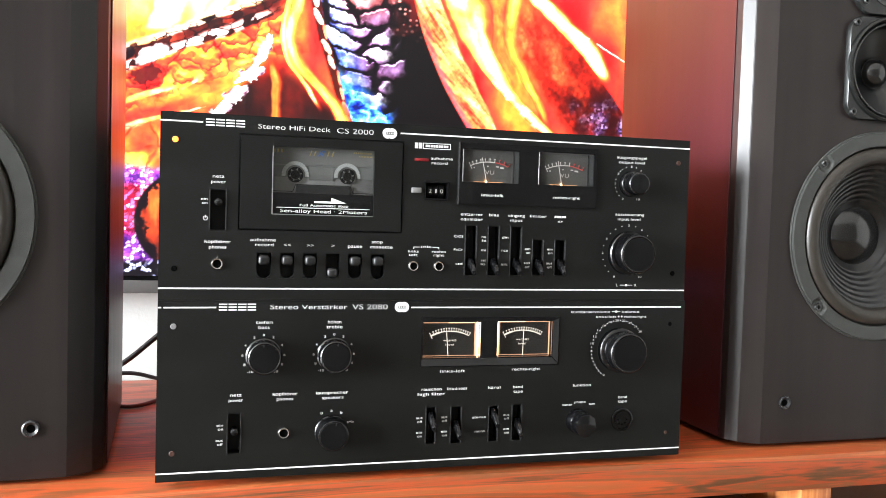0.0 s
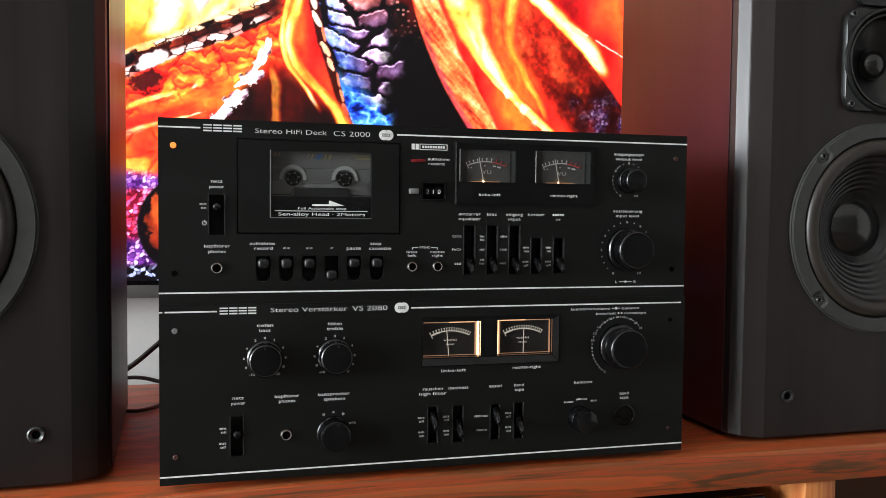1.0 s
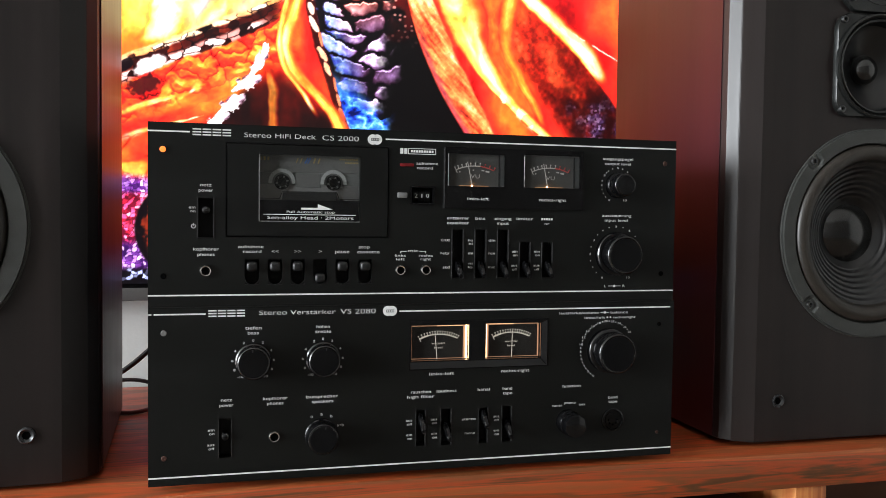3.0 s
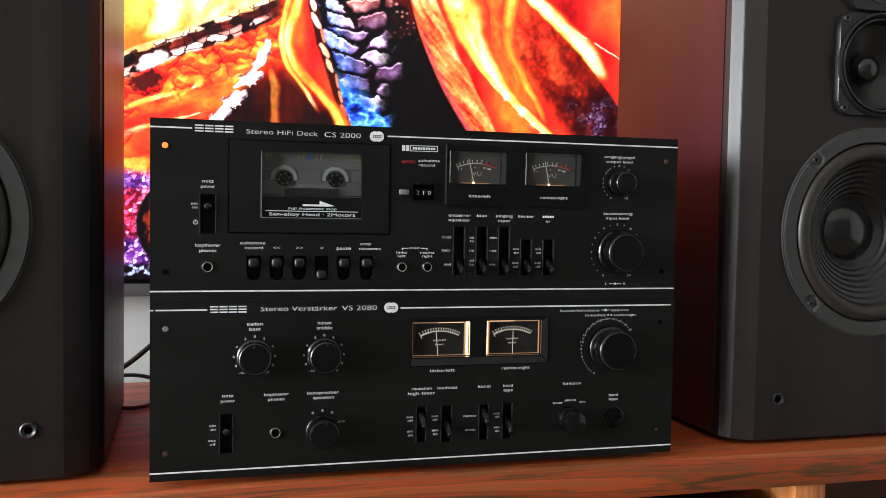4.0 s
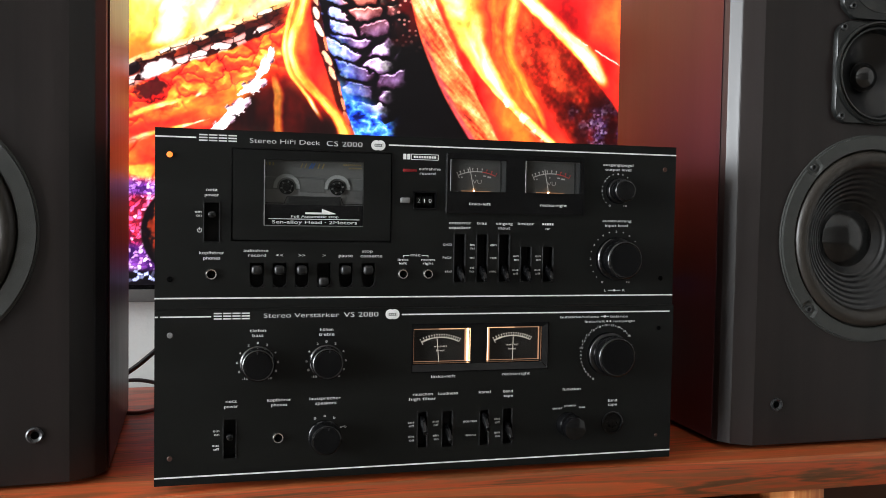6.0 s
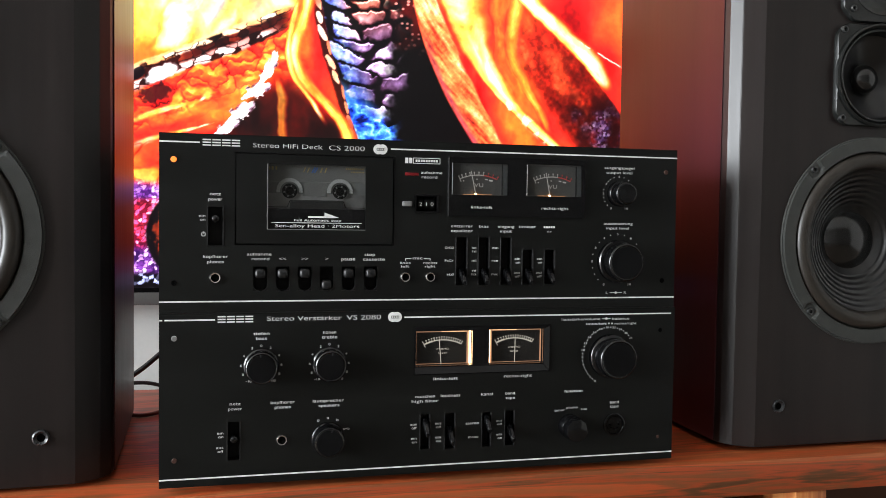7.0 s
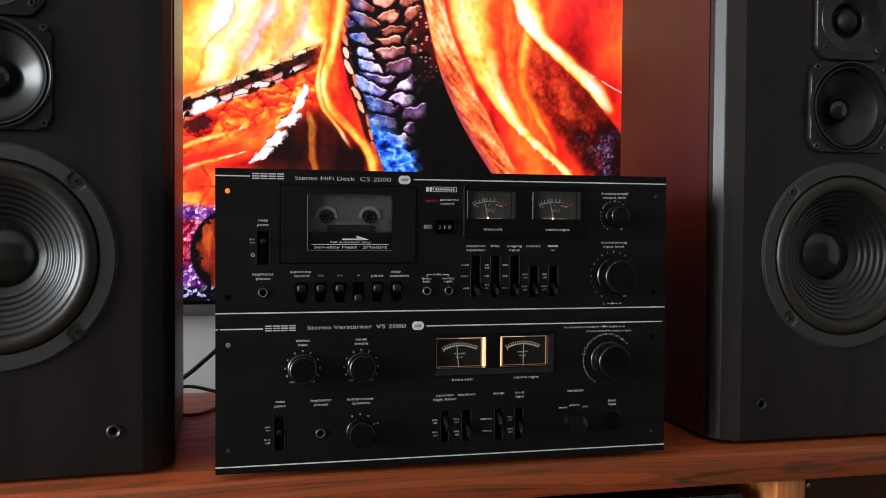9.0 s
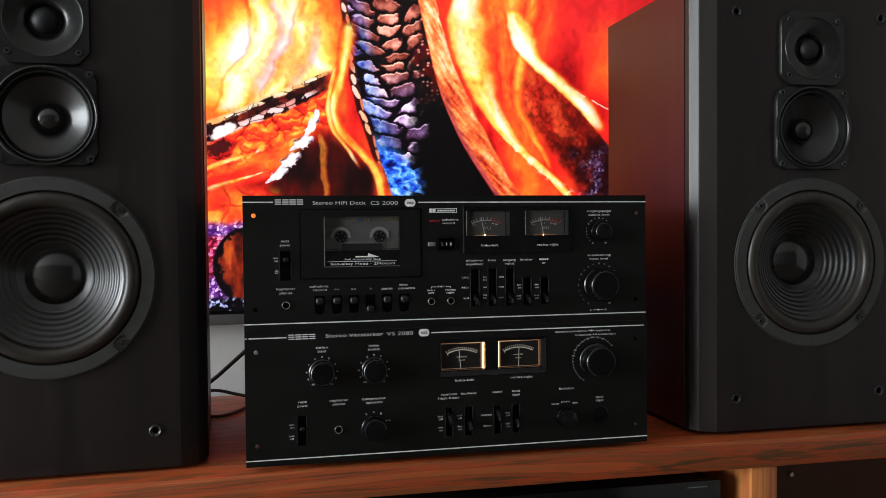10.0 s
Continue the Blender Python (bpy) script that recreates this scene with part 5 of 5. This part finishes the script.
    log = over(dark, ramp_colour(np.clip(own * 1.1, 0, 1), ((0, (0.90, 0.36, 0.18)), (0.5, (1.0, 0.72, 0.45)), (1, (1.0, 0.95, 0.88)))), lump * smooth(0.011, 0.007, rows) * smooth(0.2, 0.4, own))
    pale = lump * smooth(0.019, 0.024, rows) * smooth(0.25, 0.45, own) * smooth(0.12, 0.09, X)
    log = over(log, ramp_colour(own, ((0.2, (0.92, 0.45, 0.40)), (0.6, (1.0, 0.80, 0.78)), (1, (1.0, 0.97, 0.97)))), 0.92 * pale)
    r = np.hypot((X + 0.036) / 0.021, (v - 0.024) / 0.012) + 0.9 * nib
    log = over(log, (1.0, 0.95, 0.96), smooth(1.05, 0.7, r))
    log = over(log, (0.05, 0.015, 0.04), 0.9 * smooth(1.0, 0.7, np.hypot((X + 0.068) / 0.014, (v - 0.012) / 0.009) + 0.8 * nib))
    pic = over(pic, log, band)
    pit = smooth(1.05, 0.6, np.hypot((X + 0.045) / 0.026, (v - 0.047) / 0.012) + 1.6 * nib + 1.2 * mud)
    pic = over(pic, (0.20, 0.03, 0.06), 0.85 * pit)
    pic = over(pic, (1.0, 0.86, 0.62), 0.75 * smooth(0.0035, 0.0008, np.abs(rows - 0.001)) * smooth(0.13, 0.10, X) * smooth(0.3, 0.6, fbm(X * 60, Z * 20, 58)))
    # hollow beside the ash, dark with a red edge
    a = (X - 0.079) * 0.62 + (Z - 0.392) * 0.785
    b = (X - 0.079) * 0.785 - (Z - 0.392) * 0.62
    hollow = smooth(-0.004, 0.012, b + 0.012 * mud) * smooth(0.060, 0.030, a + 0.014 * warp) * smooth(0.21, 0.19, X)
    cave = ramp_colour(np.clip(fbm(X * 30, Z * 16, 71) - 0.22 + 0.30 * smooth(0.37, 0.42, Z), 0, 1), ((0.15, (0.06, 0.012, 0.015)), (0.5, (0.30, 0.04, 0.03)), (0.9, (0.85, 0.16, 0.08))))
    pic = over(pic, cave, 0.95 * hollow)
    # ash: torn white flakes
    for ax, az, ra, rb, turn in ((0.098, 0.421, 0.021, 0.008, 1.05), (0.084, 0.396, 0.020, 0.010, 0.55), (0.064, 0.367, 0.024, 0.010, 0.70), (0.045, 0.345, 0.018, 0.008, 0.6), (0.107, 0.440, 0.010, 0.005, 1.3)):
        ca, sa = math.cos(turn), math.sin(turn)
        p1, p2 = (X - ax) * ca + (Z - az) * sa, -(X - ax) * sa + (Z - az) * ca
        rag = fbm(p1 * 120, p2 * 190, 61, 4) - 0.5
        m = smooth(1.05, 0.85, np.hypot(p1 / ra, p2 / rb) + 1.5 * rag)
        chip = fbm(p1 * 70, p2 * 230, 66, 4)
        pic = over(pic, ramp_colour(chip, ((0.25, (0.22, 0.10, 0.14)), (0.38, (0.62, 0.48, 0.56)), (0.50, (0.88, 0.82, 0.86)), (0.66, (1, 0.98, 0.98)))), m)
    # orange block, log end and violet embers low on the left
    deep = smooth(0.335, 0.31, Z) * smooth(0.06, 0.03, X)
    g1, g2, gown = cells(X * 30 + mud, Z * 34 + mud, 87)
    pic = over(pic, ramp_colour(np.clip(0.50 + 0.25 * gown * smooth(0, 0.2, g2 - g1) + 0.5 * (fbm(X * 40, Z * 40, 88) - 0.5), 0, 1), FLAME), 0.9 * deep)
    pic = over(pic, (0.55, 0.12, 0.05), 0.7 * deep * smooth(0.08, 0.02, g2 - g1) * smooth(0.45, 0.6, fbm(X * 25, Z * 25, 90)))
    rag = fbm(X * 90, Z * 90, 85) - 0.5
    f1, f2, own = cells(X * 190 + 2.2 * rag, Z * 200 + 2.2 * rag, 83)
    grain = np.clip(own * smooth(0.0, 0.25, f2 - f1) + 0.7 * rag + 0.5 * (fbm(X * 45, Z * 45, 89) - 0.5), 0, 1)
    violet = smooth(0.278, 0.262, Z + 0.02 * warp + 0.012 * mud) * smooth(0.06, 0.03, X)
    pic = over(pic, ramp_colour(grain, ((0, (0.34, 0.03, 0.14)), (0.35, (0.80, 0.14, 0.26)), (0.7, (0.86, 0.38, 0.66)), (1, (1.0, 0.80, 0.92)))), 0.95 * violet)
    pic = over(pic, ramp_colour(grain, ((0, (0.18, 0.06, 0.36)), (0.4, (0.48, 0.28, 0.74)), (1, (0.96, 0.84, 0.98)))), 0.85 * violet * np.maximum(smooth(0.195, 0.18, Z + 0.01 * mud), smooth(0.246, 0.254, Z)))
    r = np.hypot((X + 0.004) / 0.047, (Z - 0.205) / 0.056) + 0.30 * warp
    pic = over(pic, ramp_colour(fbm(X * 60, Z * 25, 77), ((0.3, (0.20, 0.05, 0.04)), (0.55, (0.55, 0.17, 0.09)), (0.8, (0.85, 0.38, 0.16)))), smooth(1.05, 0.97, r))
    pic = over(pic, (0.035, 0.012, 0.03), smooth(0.80, 0.92, r + 0.6 * rag) * smooth(1.08, 1.0, r))
    base = smooth(0.153, 0.143, Z + 0.05 * warp)
    pic = over(pic, (0.025, 0.01, 0.03), base)
    pic = over(pic, (0.75, 0.78, 1.0), base * smooth(0.70, 0.85, own) * smooth(0.05, 0.2, f2 - f1))
    # upright log: arched rows of bark blocks, a blue-lit foot, a black heart
    left = along(((0.150, 0.72), (0.157, 0.62), (0.165, 0.55), (0.174, 0.487), (0.187, 0.437), (0.201, 0.40), (0.218, 0.338), (0.242, 0.275), (0.300, 0.13)))
    inner = along(((0.255, 0.72), (0.273, 0.625), (0.294, 0.535), (0.304, 0.488), (0.324, 0.438), (0.359, 0.369), (0.386, 0.336), (0.42, 0.28), (0.50, 0.13)))
    outer = along(((0.285, 0.72), (0.301, 0.63), (0.326, 0.54), (0.354, 0.47), (0.396, 0.395), (0.430, 0.33), (0.464, 0.275), (0.55, 0.13)))
    left = left + 0.003 * (fbm(X * 20, Z * 85, 29, 3) - 0.5)
    u = (X - left) / np.maximum(inner - left, 0.01)
    f1, f2, own = cells(u * 2.7 + 0.25 * nib + 0.4 * warp, Z * 47 + 0.45 * nib + 1.1 * np.cos(2.6 * (u - 0.45)) + 1.4 * warp, 91)
    g1, g2, own2 = cells(X * 120, Z * 150, 95)
    block = smooth(0.10, 0.26, f2 - f1 - 0.34 * (fbm(X * 35, Z * 35, 96) - 0.42)) * smooth(0.78, 0.60, f1)
    dome = smooth(0.75, 0.0, f1)
    tone = np.clip((0.20 + 0.42 * own + 0.38 * dome) * block + 0.55 * (fbm(X * 90, Z * 70, 97) - 0.5) * block, 0, 1)
    slope = np.gradient(fbm(X * 30, Z * 30, 98, 2) * 0.1 + np.clip(f2 - f1, 0, 0.35), axis=0)
    tone = np.clip(tone + 7.0 * np.clip(-slope, 0, 0.06) * block - 2.5 * np.clip(slope, 0, 0.06), 0, 1)
    bark = ramp_colour(tone, BARK)
    bark = over(bark, ramp_colour(tone, EMBER), 0.85 * smooth(0.46, 0.53, Z + 0.05 * warp) * smooth(0.10, 0.36, u))
    vein = 1 - np.abs(2 * fbm((X - left) * 50 + Z * 18, Z * 60 - X * 26, 99, 4) - 1)
    blue = ramp_colour(np.clip(0.22 + 1.3 * (vein - 0.55) + 0.35 * (own2 - 0.5) + 0.3 * (tone - 0.4), 0, 1), ICE)
    bark = over(bark, blue, 0.95 * np.maximum(smooth(0.425, 0.385, Z + 0.12 * u + 0.06 * warp), 0.55 * smooth(0.34, 0.08, u + 0.25 * warp) * smooth(0.62, 0.55, Z) * block))
    black = np.ones(X.shape)[..., None] * np.array((0.022, 0.014, 0.018))
    fleck = smooth(0.80, 0.90, own2) * smooth(0.45, 0.25, g1)
    black = over(black, (0.42, 0.05, 0.05), 0.8 * smooth(0.43, 0.52, Z + 0.05 * warp) * smooth(0.35, 0.7, fbm(X * 60, Z * 60, 101)))
    black = over(black, (0.95, 0.62, 0.58), 0.9 * smooth(0.66, 0.80, own2) * smooth(0.34, 0.16, g1 + 0.3 * nib) * smooth(0.44, 0.52, Z))
    reach = np.interp(Z, (0.13, 0.27, 0.34, 0.41, 0.448, 0.50, 0.56, 0.62), (0.26, 0.20, 0.26, 0.52, 0.64, 0.70, 0.84, 0.98))
    log = over(bark, black, smooth(reach - 0.04, reach + 0.09, u + 0.16 * (own - 0.5) + 0.12 * nib))
    pic = over(pic, (0.10, 0.02, 0.02), 0.85 * smooth(left - 0.014, left - 0.009, X + 0.006 * curl) * smooth(left + 0.002, left - 0.001, X) * smooth(0.30, 0.36, Z))
    pic = over(pic, log, smooth(left - 0.0012, left + 0.0012, X) * smooth(inner + 0.002, inner - 0.002, X))
    # pale scales hanging down the log's near edge
    Zs = Z + 0.010 * (vnoise(Z * 26, Z * 0 + 0.5, 172) - 0.5)
    k = np.floor(Zs / 0.0195)
    wob = lattice(171)[(k.astype(int) * 7) % 256, 3]
    dz = Zs - (k + 0.5) * 0.0195
    m = smooth(1.05, 0.80, np.hypot((X - left + 0.001 + 0.006 * wob + 0.30 * (wob - 0.2) * dz) / (0.0022 + 0.0024 * wob), dz / 0.0108) + 0.9 * nib)
    pic = over(pic, ramp_colour(np.clip(wob + 0.6 * nib, 0, 1), ((0, (0.86, 0.40, 0.28)), (0.5, (1.0, 0.70, 0.52)), (1, (1.0, 0.90, 0.84)))), 0.95 * m * smooth(0.32, 0.38, Z))
    # glowing flank with fibres along it
    w = (X - inner) / np.maximum(outer - inner, 0.004)
    fibre = fbm(w * 5 + Z * 30, Z * 55 + w * 2, 111, 4) - 0.5
    fl = np.clip(0.56 + 1.0 * fibre + 0.3 * (fbm(X * 260, Z * 260, 113, 3) - 0.5) + 0.22 * smooth(0.42, 0.56, Z) + 0.18 * (w - 0.5), 0, 1)
    flank = ramp_colour(fl, ((0, (0.30, 0.06, 0.06)), (0.3, (0.76, 0.22, 0.14)), (0.5, (0.97, 0.42, 0.22)), (0.75, (1.0, 0.64, 0.36)), (1, (1, 0.88, 0.70))))
    flank = over(flank, (0.62, 0.24, 0.34), 0.75 * smooth(0.30, 0.05, w + 0.3 * fibre) * smooth(0.52, 0.42, Z))
    pic = over(pic, flank, smooth(-0.02, 0.05, w) * smooth(1.06, 0.94, w + 0.25 * fibre))
    # right log, charred, with blue-grey speckle at its foot
    e = (X - 0.46) * 0.605 - (Z - 0.515) * 0.796
    h = (X - 0.46) * 0.796 + (Z - 0.515) * 0.605 + 0.02 * warp
    char = ramp_colour(fbm(e * 14, h * 34, 121), ((0.25, (0.30, 0.05, 0.05)), (0.5, (0.62, 0.12, 0.08)), (0.75, (0.95, 0.34, 0.18))))
    char = char * (0.6 + 0.8 * fbm(X * 200, Z * 200, 127, 3))[..., None]
    char = over(char, (0.10, 0.03, 0.04), 0.85 * smooth(0.06, 0.20, e + 0.08 * mud) * smooth(0.2, 0.6, fbm(X * 40, Z * 40, 134)))
    f1, f2, own = cells(X * 300, Z * 300, 131)
    speck = smooth(0.15, 0.24, e + 0.10 * mud) * smooth(0.30, 0.55, fbm(X * 45, Z * 45, 133))
    char = over(char, ramp_colour(own, ((0, (0.05, 0.03, 0.08)), (0.6, (0.26, 0.22, 0.46)), (1, (0.80, 0.74, 0.95)))), 0.9 * speck)
    pic = over(pic, char, smooth(-0.056, -0.036, h + 0.02 * mud) * smooth(0.042, 0.037, h) * smooth(-0.06, 0.05, e + 0.3 * warp))
    # flames before the logs
    pic = flame(pic, ((0.163, 0.60, 0.013), (0.150, 0.525, 0.014), (0.139, 0.489, 0.012), (0.126, 0.455, 0.011), (0.133, 0.427, 0.011), (0.160, 0.398, 0.012), (0.191, 0.370, 0.011), (0.206, 0.342, 0.009), (0.215, 0.29, 0.008)), 0.80, 0.95, 0.006, 141)
    pic = flame(pic, ((0.141, 0.53, 0.004), (0.120, 0.46, 0.0045), (0.128, 0.42, 0.0045), (0.155, 0.388, 0.004), (0.180, 0.35, 0.003)), 0.92, 0.85, 0.006, 143)
    pic = flame(pic, ((0.115, 0.425, 0.003), (0.118, 0.39, 0.0075), (0.113, 0.34, 0.006), (0.116, 0.29, 0.004)), 0.74, 0.6, 0.014, 145)
    pic = flame(pic, ((0.350, 0.66, 0.030), (0.352, 0.57, 0.034), (0.368, 0.50, 0.030), (0.392, 0.455, 0.020), (0.420, 0.413, 0.014), (0.458, 0.372, 0.011), (0.503, 0.338, 0.011), (0.55, 0.29, 0.01)), 0.93, 0.97, 0.010, 147)
    pic = flame(pic, ((0.470, 0.66, 0.010), (0.452, 0.56, 0.013), (0.440, 0.505, 0.012), (0.440, 0.464, 0.010), (0.457, 0.425, 0.009), (0.486, 0.387, 0.008), (0.506, 0.345, 0.007)), 0.74, 0.92, 0.010, 149)
    pic = flame(pic, ((0.405, 0.63, 0.012), (0.412, 0.52, 0.011), (0.420, 0.46, 0.008), (0.448, 0.40, 0.006)), 0.64, 0.75, 0.012, 151)
    pic = flame(pic, ((0.425, 0.63, 0.018), (0.458, 0.548, 0.022), (0.500, 0.508, 0.024), (0.545, 0.475, 0.022), (0.573, 0.445, 0.014), (0.591, 0.412, 0.008)), 0.94, 0.97, 0.010, 153)
    edge = smooth(0.0016, 0.0005, np.abs(Z - 0.490 + 0.50 * (X - 0.54) + 0.004 * warp + 0.003 * nib))
    pic = over(pic, (1.0, 0.88, 0.80), 0.9 * edge * smooth(0.535, 0.55, X) * smooth(0.66, 0.63, X) * smooth(0.3, 0.45, fbm(X * 90, Z * 9, 161)))
    lump = fbm(X * 80, Z * 80, 165, 3)
    pic = over(pic, (1.0, 0.95, 0.85), 0.8 * smooth(0.58, 0.66, lump) * smooth(0.016, 0.004, np.abs(X - 0.470 + 1.25 * (Z - 0.365))) * smooth(0.41, 0.39, Z))
    pic = pic * (1 + 0.34 * smooth(0.95, 0.55, pic.min(-1)) * (fbm(X * 150, Z * 130, 191, 3) - 0.5))[..., None]
    return np.clip(pic, 0, 1)


def screen(x0, x1, z0, z1, step, y):
    # fine where the view is open, coarse behind the loudspeakers
    xs = np.concatenate([np.arange(x0, -0.12, 0.006), np.arange(-0.12, 0.70, step), np.linspace(0.70, x1, 30)])
    zs = np.concatenate([np.arange(z0, 0.63, step), np.linspace(0.63, z1, 40)])
    nx, nz = len(xs) - 1, len(zs) - 1
    X, Z = np.meshgrid(xs, zs)
    co = np.stack([X, np.full_like(X, y), Z], -1).reshape(-1, 3) - np.array(BASE[tv])
    i = np.arange(nx * nz)
    a = (i // nx) * (nx + 1) + i % nx
    quads = np.stack([a, a + 1, a + nx + 2, a + nx + 1], -1)
    me = bpy.data.meshes.new("screen")
    me.vertices.add(len(co))
    me.vertices.foreach_set("co", co.ravel())
    me.loops.add(quads.size)
    me.loops.foreach_set("vertex_index", quads.ravel())
    me.polygons.add(len(quads))
    me.polygons.foreach_set("loop_start", np.arange(len(quads)) * 4)
    me.update()
    pic = fire_picture(X, Z)
    lin = np.where(pic <= 0.04045, pic / 12.92, ((pic + 0.055) / 1.055) ** 2.4)
    colour = np.concatenate([lin ** 1.08, np.ones(X.shape + (1,))], -1).reshape(-1)
    at = me.color_attributes.new("film", "FLOAT_COLOR", "POINT")
    at.data.foreach_set("color", colour.astype(np.float32))
    m = bpy.data.materials.new("lit_screen")
    m.use_nodes = True
    p = m.node_tree.nodes["Principled BSDF"]
    p.inputs["Base Color"].default_value, p.inputs["Roughness"].default_value = (0.008, 0.008, 0.009, 1), 0.3
    read = m.node_tree.nodes.new("ShaderNodeVertexColor")
    read.layer_name = "film"
    m.node_tree.links.new(read.outputs["Color"], p.inputs["Emission Color"])
    p.inputs["Emission Strength"].default_value = 2.05
    me.materials.append(m)
    ob = new("screen", me)
    ob.parent = tv
    return tagged(ob, label="lit screen with flames and charred logs")


screen(-0.365, 0.865, 0.134, 0.837, 0.0011, 0.4545)
